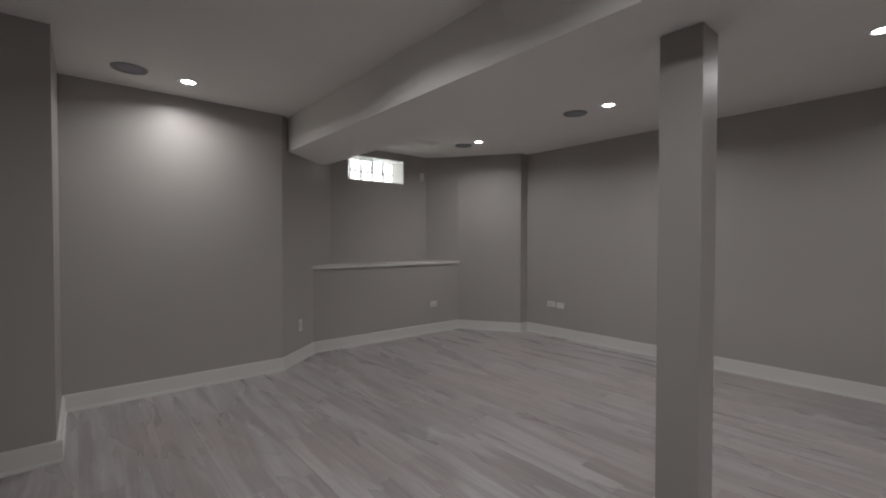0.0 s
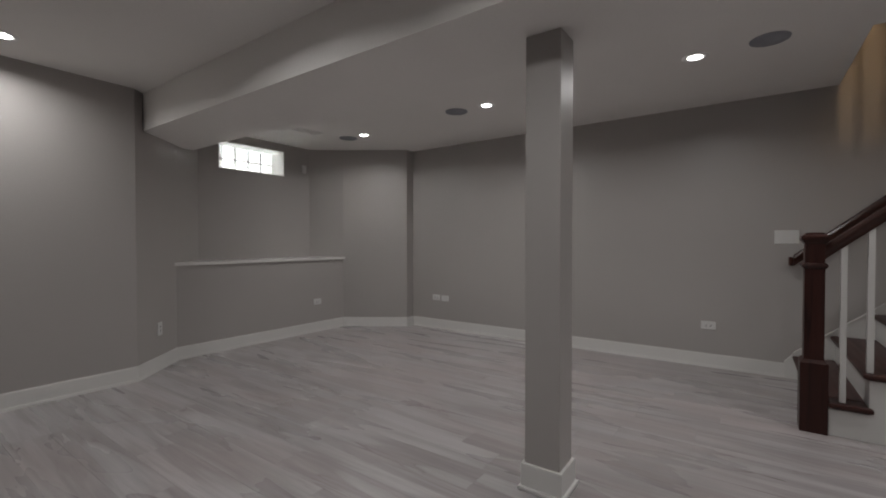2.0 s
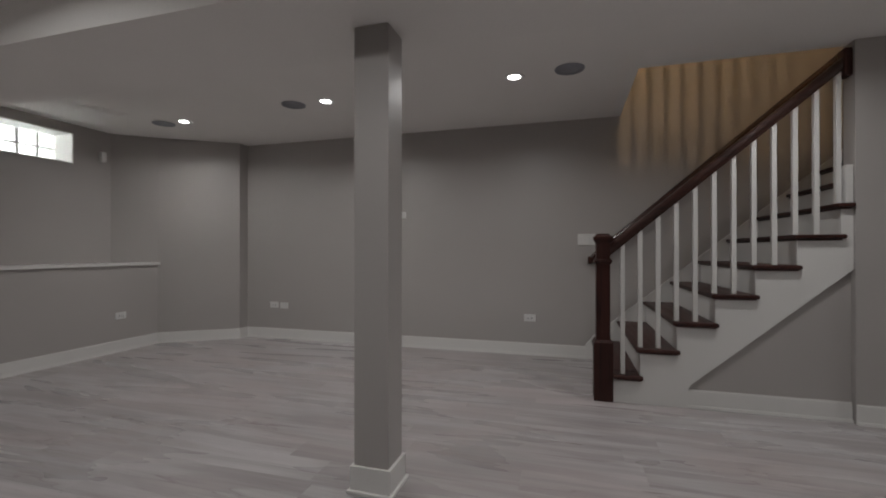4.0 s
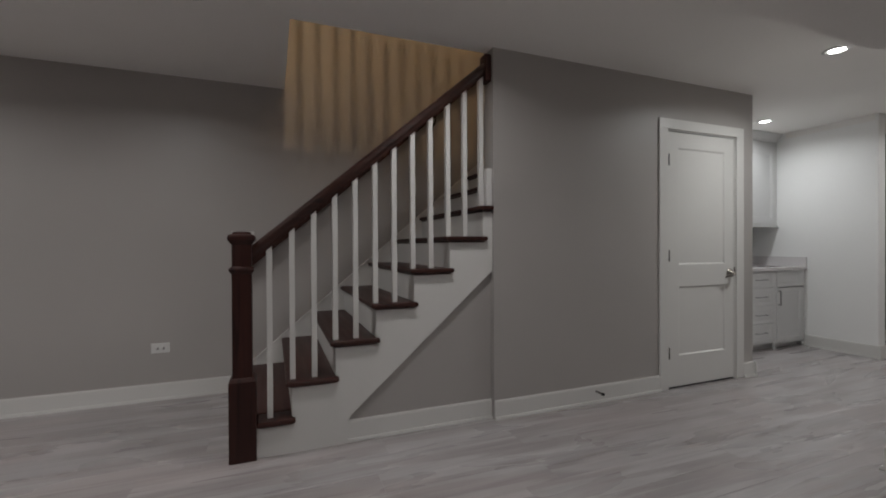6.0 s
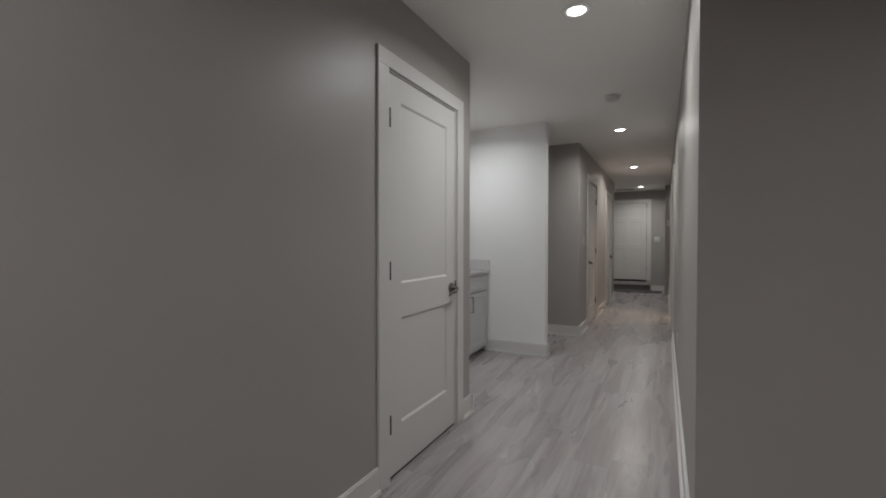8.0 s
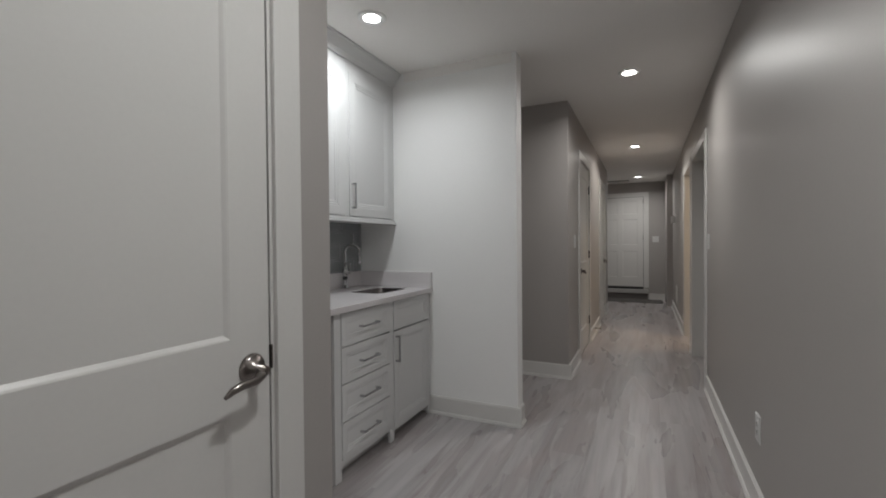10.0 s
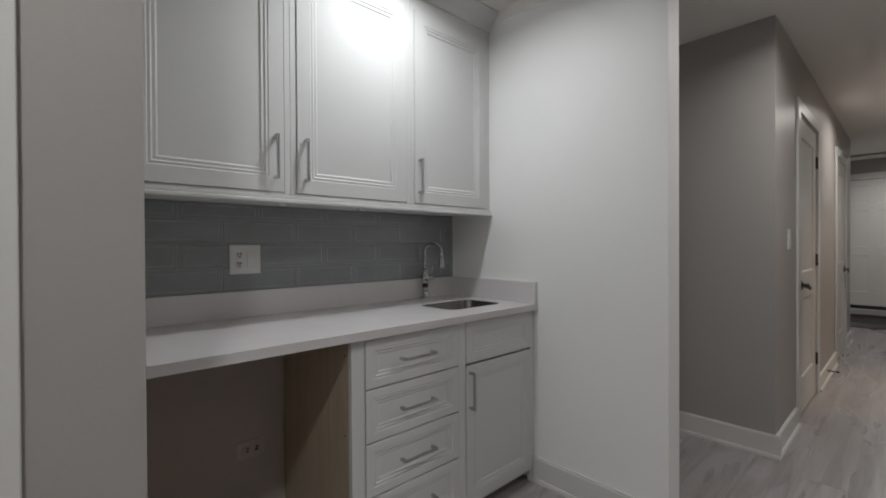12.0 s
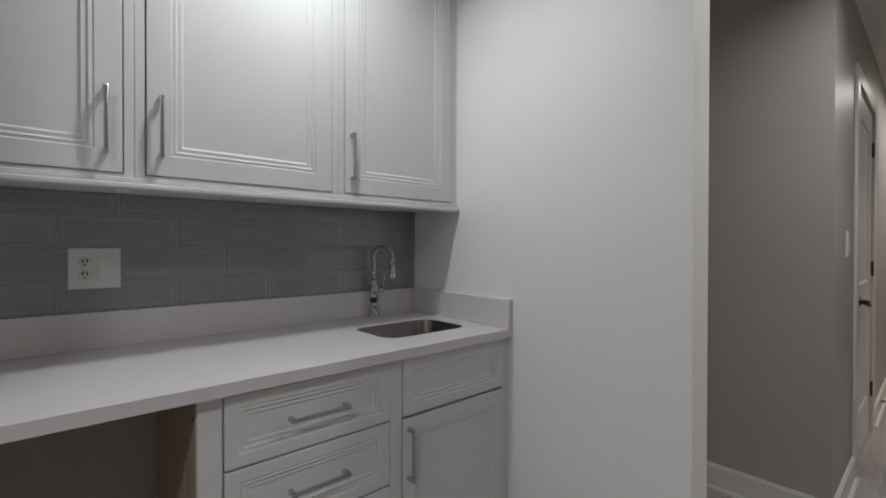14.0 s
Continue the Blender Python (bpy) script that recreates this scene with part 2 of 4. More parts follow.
def prism(bm, outline, lo, hi, axis=2):
    """A solid from an outline in the two other axes, between lo and hi along axis."""
    def at(p, h):
        q = list(p)
        q.insert(axis, h)
        return q
    a, b = [bm.verts.new(at(p, lo)) for p in outline], [bm.verts.new(at(p, hi)) for p in outline]
    faces = [bm.faces.new(a), bm.faces.new(b)]
    for i in range(len(a)):
        j = (i + 1) % len(a)
        faces.append(bm.faces.new((a[i], a[j], b[j], b[i])))
    bmesh.ops.recalc_face_normals(bm, faces=faces)
    return bm


def profiled(bm, x0, z0, x1, z1, steps, back=None):
    """A flat panel that faces -y: nested rectangles, each (inset, y), joined to one relief."""
    rings = []
    for inset, y in steps:
        rings.append([bm.verts.new(p) for p in ((x0 + inset, y, z0 + inset), (x1 - inset, y, z0 + inset), (x1 - inset, y, z1 - inset), (x0 + inset, y, z1 - inset))])
    faces = []
    for a, b in zip(rings, rings[1:]):
        for i in range(4):
            faces.append(bm.faces.new((a[i], a[(i + 1) % 4], b[(i + 1) % 4], b[i])))
    faces += [bm.faces.new(rings[0][::-1]), bm.faces.new(rings[-1])]
    return bm


def lathe(bm, profile, n=24, centre=(0, 0, 0), axis=2):
    """A turned body from (radius, height) pairs along axis."""
    rings = []
    for r, h in profile:
        ring = []
        for i in range(n):
            a = 2 * math.pi * i / n
            p = [r * math.cos(a), r * math.sin(a)]
            p.insert(axis, h)
            ring.append(bm.verts.new([c + q for c, q in zip(centre, p)]))
        rings.append(ring)
    faces = []
    for a, b in zip(rings, rings[1:]):
        for i in range(n):
            faces.append(bm.faces.new((a[i], a[(i + 1) % n], b[(i + 1) % n], b[i])))
    faces += [bm.faces.new(rings[0]), bm.faces.new(rings[-1])]
    for f in faces:
        f.smooth = True
    bmesh.ops.recalc_face_normals(bm, faces=faces)
    return bm


def tube(bm, points, radius, n=12):
    """A round bar along points."""
    rings, pts = [], [Vector(p) for p in points]
    up = Vector((0, 0, 1))
    for i, p in enumerate(pts):
        d = (pts[min(i + 1, len(pts) - 1)] - pts[max(i - 1, 0)]).normalized()
        side = d.cross(up)
        if side.length < 0.05:
            side = d.cross(Vector((0, 1, 0)))
        side.normalize()
        nor = side.cross(d)
        r = radius[i] if isinstance(radius, (list, tuple)) else radius
        rings.append([bm.verts.new(p + r * (math.cos(2 * math.pi * k / n) * side + math.sin(2 * math.pi * k / n) * nor)) for k in range(n)])
    faces = []
    for a, b in zip(rings, rings[1:]):
        for k in range(n):
            faces.append(bm.faces.new((a[k], a[(k + 1) % n], b[(k + 1) % n], b[k])))
    faces += [bm.faces.new(rings[0]), bm.faces.new(rings[-1])]
    for f in faces:
        f.smooth = True
    bmesh.ops.recalc_face_normals(bm, faces=faces)
    return bm


def mesh_of(name, bm, material):
    me = bpy.data.meshes.new(name)
    bm.to_mesh(me)
    bm.free()
    me.materials.append(material)
    return me


def part(name, bm, material, parent=None, label="", m=None):
    ob = new(name, mesh_of(name, bm, material))
    if parent:
        ob.parent = parent
    if m:
        ob.matrix_basis = m
    return tagged(ob, label)


def structure(name, bm, material, label, category):
    return tagged(part(name, bm, material), label, category, "", "structure")


def thing(name, m, label, category, group="", kind=""):
    ob = new(name)
    ob.empty_display_size = 0.1
    ob.matrix_basis = m
    return tagged(ob, label, category, group, kind)


def facing(side, x, y, z=0.0):
    """Local x runs to the right and -y to the front of a thing that faces -x, +x, +y or -y."""
    return pose(x, y, z, 0, 0, {"-x": -90, "+x": 90, "+y": 180, "-y": 0}[side])


# ---- floor bed, ceilings ----
WEST, SOUTH, EAST = -2.5, -3.072, 5.0
HALL_E, HALL_W, FAR = 3.467, 2.403, -13.0
floor = structure("floor", boxed(WEST - 0.2, FAR - 0.4, -0.2, 7.2, 5.7, -0.012), GAP, "pale grey wood plank floor with thin joints", "floor")

bm = bmesh.new()
box(bm, WEST - 0.2, -0.30, H, 5.2, 5.7, H + 0.25)
box(bm, WEST - 0.2, FAR - 0.4, H, 3.82, -0.30, H + 0.25)
box(bm, 3.82, FAR - 0.4, H, 7.2, -4.20, H + 0.25)
structure("ceiling", bm, CEIL, "flat matt off-white ceiling with a stairwell opening", "ceiling")

# ---- walls ----
def seg(bm, p, q, z0, z1, t=0.14):
    """A wall from p to q whose room side is on the right hand of the way from p to q."""
    d = (Vector(q) - Vector(p)).normalized()
    n = Vector((-d.y, d.x)) * t
    a, b = Vector(p), Vector(q)
    return prism(bm, [a, b, b + n, a + n], z0, z1)


PIL = (0.137, 3.55)
C, D, E, F = (1.73, 4.46), (2.22, 4.89), (4.37, 4.89), (4.86, 4.15)
D2, E2 = (2.60, 5.25), (4.08, 5.25)
BAY = 5.25
bm = bmesh.new()
seg(bm, (PIL[0], C[1]), C, 0, H)
structure("wall_north", bm, WALL, "greige painted drywall wall washed by a downlight", "wall")
bm = prism(bmesh.new(), [(WEST - 0.14, PIL[1]), PIL, (PIL[0], 4.58), (WEST - 0.14, 4.58)], 0, H)
structure("wall_pier", bm, WALL, "greige painted wall pier with a plain corner", "wall")
bm = bmesh.new()
seg(bm, C, D, 0, H)
seg(bm, D, D2, 0, H)
structure("wall_bay_west", bm, WALL, "greige angled wall beside the window bay", "wall")
bm = prism(bmesh.new(), [D, E, E2, D2], 0, 0.93)
structure("wall_ledge", bm, WALL, "greige low wall under the ledge", "wall")
WX0, WX1, WZ0, WZ1 = 2.83, 3.69, 2.022, 2.345
bm = bmesh.new()
box(bm, D2[0], BAY, 0, WX0, BAY + 0.36, H)
box(bm, WX1, BAY, 0, E2[0], BAY + 0.36, H)
box(bm, WX0, BAY, 0, WX1, BAY + 0.36, WZ0)
box(bm, WX0, BAY, WZ1, WX1, BAY + 0.36, H)
structure("wall_bay_back", bm, WALL, "greige recessed wall with a high small window", "wall")
bm = bmesh.new()
seg(bm, E2, E, 0, H)
seg(bm, E, F, 0, H)
structure("wall_bay_east", bm, WALL, "greige angled wall beside the window bay", "wall")
bm = bmesh.new()
seg(bm, F, (EAST + 0.14, F[1]), 0, H)
structure("wall_jog", bm, WALL, "narrow greige wall return", "wall")
UP = 5.2
bm = boxed(EAST, -4.035, 0, EAST + 0.14, F[1], H)
structure("wall_east", bm, WALL, "long greige painted drywall wall", "wall")
structure("wall_stairwell_east", boxed(EAST, -4.9, H, EAST + 0.14, -0.16, UP), WALL, "upper greige stairwell wall striped by warm light", "wall")
structure("wall_west", boxed(WEST - 0.14, SOUTH, 0, WEST, PIL[1], H), WALL, "plain greige painted wall", "wall")
bm = boxed(WEST - 0.14, SOUTH - 0.14, 0, HALL_W, SOUTH, H)
structure("wall_south", bm, WALL, "greige painted wall that ends at the hall corner", "wall")

# closet wall with its door opening, and the bar's side wall
WX = 3.72
DY0, DY1, DH = -3.095, -3.856, 2.04
BAR_L, BAR_R, BACK = -4.09, -5.788, 4.842
BAR_S = -4.112   # where the cabinets start, beside the slightly skew side wall
PART_X = 3.607   # free end of the bar's end wall
bm = bmesh.new()
box(bm, WX, -1.547, 0, WX + 0.12, DY0 + 0.02, H)
box(bm, WX, DY0 + 0.02, DH + 0.02, WX + 0.12, DY1 - 0.02, H)
box(bm, WX, DY1 - 0.02, 0, WX + 0.12, BAR_L, H)
structure("wall_closet", bm, WALL, "greige painted wall beside the stair", "wall")
structure("wall_bar_side", prism(bmesh.new(), [(WX + 0.12, BAR_L), (BACK, -4.131), (EAST, -4.131), (EAST, BAR_L + 0.05), (WX + 0.12, BAR_L + 0.05)], 0, H), WALL, "greige wall at the side of the wet bar", "wall")
structure("wall_bar_back", boxed(BACK, -4.132, 0, BACK + 0.14, BAR_R, H), WALL, "greige painted wall behind the wet bar", "wall")
structure("wall_bay", boxed(BACK - 0.012, -4.132, 0.0, BACK - 0.0005, -4.75, 0.858), BAY_WALL, "bare beige wallboard in the open bay under the counter", "wall")
structure("wall_partition", boxed(PART_X, BAR_R, 0, BACK + 0.14, BAR_R - 0.115, H), WHITE_WALL, "white painted end wall of the wet bar", "wall")

structure("trim", boxed(PART_X + 0.03, BAR_R + 0.006, 2.372, 4.44, BAR_R + 0.0005, H - 0.001), CEIL, "narrow off-white strip under the ceiling", "trim")

# side passage and hall
structure("wall_passage", boxed(HALL_E + 0.12, -6.94, 0, 7.0, -7.06, H), WALL, "greige wall across the side passage", "wall")
structure("wall_passage_end", boxed(7.0, BAR_R, 0, 7.14, -7.06, H), WALL, "plain greige wall closing the side passage", "wall")
structure("wall_passage_north", boxed(BACK + 0.14, BAR_R, 0, 7.0, BAR_R - 0.115, H), WALL, "plain greige wall along the side passage", "wall")
HD = ((-7.665, -8.425), (-9.765, -10.525))
bm = bmesh.new()
edges = [-6.94, *[y for d in HD for y in (d[0] + 0.02, d[1] - 0.02)], -11.2]
for a, b in zip(edges[::2], edges[1::2]):
    box(bm, HALL_E, a, 0, HALL_E + 0.12, b, H)
for a, b in HD:
    box(bm, HALL_E, a + 0.02, DH + 0.02, HALL_E + 0.12, b - 0.02, H)
structure("wall_hall_east", bm, WALL, "greige hall wall with two white doors", "wall")
structure("wall_hall_return", boxed(HALL_E + 0.12, -11.08, 0, 4.6, -11.2, H), WALL, "plain greige wall return at the hall end", "wall")
structure("wall_hall_end_east", boxed(4.6, -11.08, 0, 4.74, FAR, H), WALL, "plain greige wall at the hall end", "wall")
FD0, FD1, FDZ0, FDZ1 = 3.80, 2.90, 0.24, 2.14
bm = bmesh.new()
box(bm, 4.74, FAR, 0, FD0 + 0.02, FAR - 0.14, H)
box(bm, FD1 - 0.02, FAR, 0, 1.6, FAR - 0.14, H)
box(bm, FD0 + 0.02, FAR, 0, FD1 - 0.02, FAR - 0.14, FDZ0 - 0.02)
box(bm, FD0 + 0.02, FAR, FDZ1 + 0.02, FD1 - 0.02, FAR - 0.14, H)
structure("wall_hall_far", bm, WALL, "greige end wall of the hall around the entry door", "wall")
OPENINGS, OH = ((-7.18, -8.25), (-8.48, -9.28)), 2.05
bm = bmesh.new()
edges = [SOUTH - 0.14, *[y for o in OPENINGS for y in o], FAR]
for a, b in zip(edges[::2], edges[1::2]):
    box(bm, HALL_W - 0.12, a, 0, HALL_W, b, H)
for a, b in OPENINGS:
    box(bm, HALL_W - 0.12, a, OH, HALL_W, b, H)
structure("wall_hall_west", bm, WALL, "long greige hall wall with a cased opening", "wall")

# room behind the cased opening
bm = bmesh.new()
box(bm, -0.2, -6.6, 0, HALL_W - 0.12, -6.74, H)
box(bm, -0.2, -8.26, 0, HALL_W - 0.12, -8.38, H)
box(bm, -0.2, -10.3, 0, HALL_W - 0.12, -10.44, H)
box(bm, -0.34, -6.6, 0, -0.2, -10.44, H)
structure("wall_side_room", bm, WARM_WALL, "cream painted walls of the two side rooms", "wall")

# beam
bm = boxed(1.82, SOUTH, BEAM_Z, 2.44, 5.0, H - 0.001)
beam = structure("beam", bm, CEIL, "off-white boxed ceiling beam over the post", "beam")

# upper landing round the stairwell
bm = bmesh.new()
box(bm, 0.2, -0.16, H + 0.25, EAST + 0.14, 0.0, UP)
box(bm, 0.2, -4.9, H + 0.25, EAST, -5.04, UP)
box(bm, 0.06, -5.04, H + 0.25, 0.2, 0.0, UP)
structure("wall_upstairs", bm, WARM_WALL, "cream walls of the floor above", "wall")
structure("ceiling_upstairs", boxed(0.06, -5.04, UP, EAST + 0.14, 0.0, UP + 0.1), CEIL, "plain ceiling of the floor above", "ceiling")


# ---- trim ----
def baseboard(p, q, h=0.125, grow=(0.0, 0.0)):
    d = (Vector(q) - Vector(p)).normalized()
    n = Vector((d.y, -d.x))
    a, b = Vector(p), Vector(q)
    bm = bmesh.new()
    for n0, n1, z0, z1 in ((0.0005, 0.014, 0, h - 0.008), (0.0005, 0.009, h - 0.008, h), (0.014, 0.027, 0, 0.012), (0.014, 0.022, 0.012, 0.019)):
        prism(bm, [a + n * n0 - d * grow[0] * n0, b + n * n0 + d * grow[1] * n0, b + n * n1 + d * grow[1] * n1, a + n * n1 - d * grow[0] * n1], z0, z1)
    return structure("baseboard", bm, TRIM, "white painted baseboard with shoe moulding", "baseboard")


G = (EAST, F[1])
runs = [((WEST, PIL[1]), (PIL[0] + 0.027, PIL[1])), (PIL, (PIL[0], C[1])), ((PIL[0], C[1]), C), (C, D), (D, E), (E, F), (F, G), (G, (EAST, 0.03)),
        ((WX, -1.547), (WX, DY0 + 0.1025)), ((WX, DY1 - 0.1025), (WX, BAR_L - 0.027)), ((WX - 0.027, BAR_L - 0.001), (4.24, -4.1085)),
        ((4.245, BAR_R), (PART_X - 0.027, BAR_R)), ((PART_X, BAR_R), (PART_X, BAR_R - 0.115)), ((7.0, -6.94), (HALL_E - 0.027, -6.94)),
        ((HALL_E, -6.94), (HALL_E, HD[0][0] + 0.1025)), ((HALL_E, HD[0][1] - 0.1025), (HALL_E, HD[1][0] + 0.1025)), ((HALL_E, HD[1][1] - 0.1025), (HALL_E, -11.2)),
        ((HALL_W, SOUTH), (WEST, SOUTH)), ((HALL_W, OPENINGS[0][0] + 0.09), (HALL_W, SOUTH)),
        ((HALL_W, OPENINGS[1][0] + 0.09), (HALL_W, OPENINGS[0][1] - 0.09)), ((HALL_W, FAR), (HALL_W, OPENINGS[1][1] - 0.09)),
        ((2.79, FAR), (HALL_W, FAR))]
MITRE = {((HALL_W, SOUTH), (WEST, SOUTH)): (1.0, 0.0), ((HALL_W, OPENINGS[0][0] + 0.09), (HALL_W, SOUTH)): (0.0, 1.0), (C, D): (0.37, 0.0), (E, F): (0.0, 0.5), (F, G): (0.5, 0.0)}   # mitred outer corners
for p, q in runs:
    baseboard(p, q, grow=MITRE.get((p, q), (0.0, 0.37 if q == C else 0.0)))

# ledge cap
bm = prism(bmesh.new(), [(D[0] - 0.05, D[1] - 0.02), (E[0] + 0.05, E[1] - 0.02), (E2[0] - 0.002, E2[1] - 0.002), (D2[0] + 0.002, D2[1] - 0.002)], 0.932, 0.962)
structure("ledge", bm, TRIM, "white painted wooden ledge cap", "ledge")

# ---- column ----
CX0, CX1, CY0, CY1 = 2.150, 2.313, 0.972, 1.141
column = thing("column", pose(CX0, CY0, 0), "greige square post with a white plinth", "column", "", "structure")
part("shaft", boxed(0, 0, 0, CX1 - CX0, CY1 - CY0, BEAM_Z - 0.001, bevel=0.003), WALL, column)
bm = bmesh.new()
w, d = CX1 - CX0, CY1 - CY0
box(bm, -0.014, -0.014, 0, w + 0.014, d + 0.014, 0.125, bevel=0.003)
box(bm, -0.027, -0.027, 0, w + 0.027, d + 0.027, 0.018, bevel=0.005)
part("plinth", bm, TRIM, column, "white painted plinth")


# ---- lamps ----
def recessed_light(x, y, watts, z=H, color=LAMP_COLOR, spread=158):
    ob = thing("recessed_light", pose(x, y, z), "round white recessed ceiling downlight, switched on", "ceiling light", "recessed ceiling lights")
    part("trim_ring", lathe(bmesh.new(), [(0.049, -0.001), (0.049, -0.005), (0.066, -0.007), (0.078, -0.004), (0.08, -0.001)], 32), WHITE_WALL, ob)
    part("diffuser", lathe(bmesh.new(), [(0.002, -0.0035), (0.047, -0.0035), (0.047, -0.001), (0.002, -0.001)], 32), DIFFUSER, ob, "glowing white diffuser")
    disc_lamp(x, y, z - 0.012, watts, color, spread=spread)
    return ob


ROOM_LAMPS = ((0.885, 4.045), (1.0, 2.30), (1.1, 0.60), (1.0, -1.02), (3.72, 0.60), (3.80, 2.29), (3.93, 4.03), (3.0, -1.02))
HALL_LAMPS = ((2.935, -3.722), (2.958, -6.50), (2.975, -9.20), (2.983, -12.1))
for x, y in ROOM_LAMPS:
    recessed_light(x, y, LAMP_WATTS * (0.8 if x > 3.5 and (y < 1 or y > 4) else 0.78 if y < 0 < x - 2 else 1.05 if x > 2 else 0.70 if y > 4 else 0.80))
for x, y in HALL_LAMPS:
    recessed_light(x, y, HALL_WATTS * (0.84 if y > -4 else 0.84 if y > -7 else 0.8), color=HALL_COLOR if y > -4 else MID_COLOR if y > -7 or y < -11 else FAR_COLOR, spread=160)
recessed_light(4.205, -5.04, BAR_WATTS, color=BAR_COLOR, spread=160)
recessed_light(1.5, -9.0, HALL_WATTS, color=WARM_COLOR)

upper = bpy.data.lights.new("landing_light", "POINT")
upper.energy, upper.color, upper.shadow_soft_size = STAIR_WATTS, WARM_COLOR, 0.06
new("landing_light", upper).location = (1.0, -0.55, 4.45)


def ceiling_speaker(x, y):
    ob = thing("ceiling_speaker", pose(x, y, H), "round grey ceiling speaker grille, flush mounted", "speaker", "ceiling speakers")
    part("rim", lathe(bmesh.new(), [(0.098, -0.001), (0.098, -0.006), (0.106, -0.006), (0.108, -0.001)], 40), GRILLE, ob)
    part("grille", lathe(bmesh.new(), [(0.002, -0.009), (0.05, -0.0085), (0.097, -0.005), (0.097, -0.001), (0.002, -0.001)], 40), GRILLE, ob)


for x, y in ((0.525, 4.02), (3.685, 0.19), (3.80, 2.625), (3.93, 4.30)):
    ceiling_speaker(x, y)

# ---- window ----
win = thing("window_1", pose(WX0, BAY + 0.26, WZ0), "small high glass block window, daylight outside", "window", "", "structure")
bw = (WX1 - WX0) / 5
for i in range(5):
    for j in range(2):
        h = (WZ1 - WZ0) / 2
        part("glass_block", boxed(i * bw + 0.006, 0.0, j * h + 0.006, (i + 1) * bw - 0.006, 0.06, (j + 1) * h - 0.006, bevel=0.008), BLOCK, win)
bm = bmesh.new()
for i in range(6):
    box(bm, i * bw - 0.010, -0.002, 0, i * bw + 0.010, 0.05, WZ1 - WZ0)
for j in range(3):
    box(bm, 0, -0.001, j * h - 0.010, WX1 - WX0, 0.048, j * h + 0.010)
part("mortar", bm, MORTAR, win)
part("sill", boxed(-0.0, -0.258, 0.001, WX1 - WX0, -0.001, 0.012, bevel=0.002), WHITE_WALL, win)
bm = bmesh.new()
box(bm, 0.0, -0.259, 0.012, 0.012, -0.001, WZ1 - WZ0 - 0.013)
box(bm, WX1 - WX0 - 0.012, -0.259, 0.012, WX1 - WX0, -0.001, WZ1 - WZ0 - 0.013)
box(bm, 0.0, -0.259, WZ1 - WZ0 - 0.012, WX1 - WX0, -0.001, WZ1 - WZ0 - 0.001)
part("reveal", bm, WHITE_WALL, win)
day = bpy.data.lights.new("daylight", "AREA")
day.shape, day.size, day.size_y, day.energy, day.color = "RECTANGLE", WX1 - WX0, WZ1 - WZ0, DAY_WATTS, (1.0, 0.99, 0.965)
new("daylight", day).matrix_basis = look(((WX0 + WX1) / 2, BAY + 0.42, (WZ0 + WZ1) / 2), ((WX0 + WX1) / 2, 5.0, (WZ0 + WZ1) / 2 - 0.05))


# ---- doors ----
def casing(bm, w, h, face=0.0, width=0.09, head=0.08, thick=0.014):
    """Flat casing round an opening of width w and height h, proud of the wall's face by thick."""
    y0, y1 = face - thick, face - 0.0005
    box(bm, -width, y0, 0, 0, y1, h, bevel=0.002)
    box(bm, w, y0, 0, w + width, y1, h, bevel=0.002)
    box(bm, -width, y0, h, w + width, y1, h + head, bevel=0.002)


def panel_slab(bm, w, h, panels, y=0.0, t=0.035, relief=0.009):
    """A door slab with sunk panels: full stiles and rails, each panel a profiled relief between them."""
    xs, zs = sorted({0, w, *[p[0] for p in panels], *[p[2] for p in panels]}), sorted({0, h, *[p[1] for p in panels], *[p[3] for p in panels]})
    for a, b in zip(xs, xs[1:]):
        for c, d in zip(zs, zs[1:]):
            if any(p[0] <= a and b <= p[2] and p[1] <= c and d <= p[3] for p in panels):
                continue
            box(bm, a, y, c, b, y + t, d)
    for p in panels:
        profiled(bm, *p, [(0, y + t), (0, y), (0.004, y + 0.002), (0.012, y + relief), (0.02, y + relief)])
    return bm


def lever(parent, x, z, y, flip=1):
    rose = part("handle", lathe(bmesh.new(), [(0.001, 0), (0.037, 0), (0.037, -0.005), (0.030, -0.013), (0.014, -0.018), (0.012, -0.05), (0.001, -0.05)][::-1], 28, (x, y, z), 1), NICKEL, parent, "brushed nickel lever handle")
    reach = ((0.0, 0.030, -0.001), (0.010, 0.043, -0.010), (0.030, 0.046, -0.017), (0.065, 0.045, -0.017), (0.088, 0.043, -0.023), (0.106, 0.040, -0.035))
    part("lever", tube(bmesh.new(), [(x - flip * u, y - v, z + h) for u, v, h in reach], [0.013, 0.012, 0.0105, 0.010, 0.0085, 0.004]), NICKEL, rose)


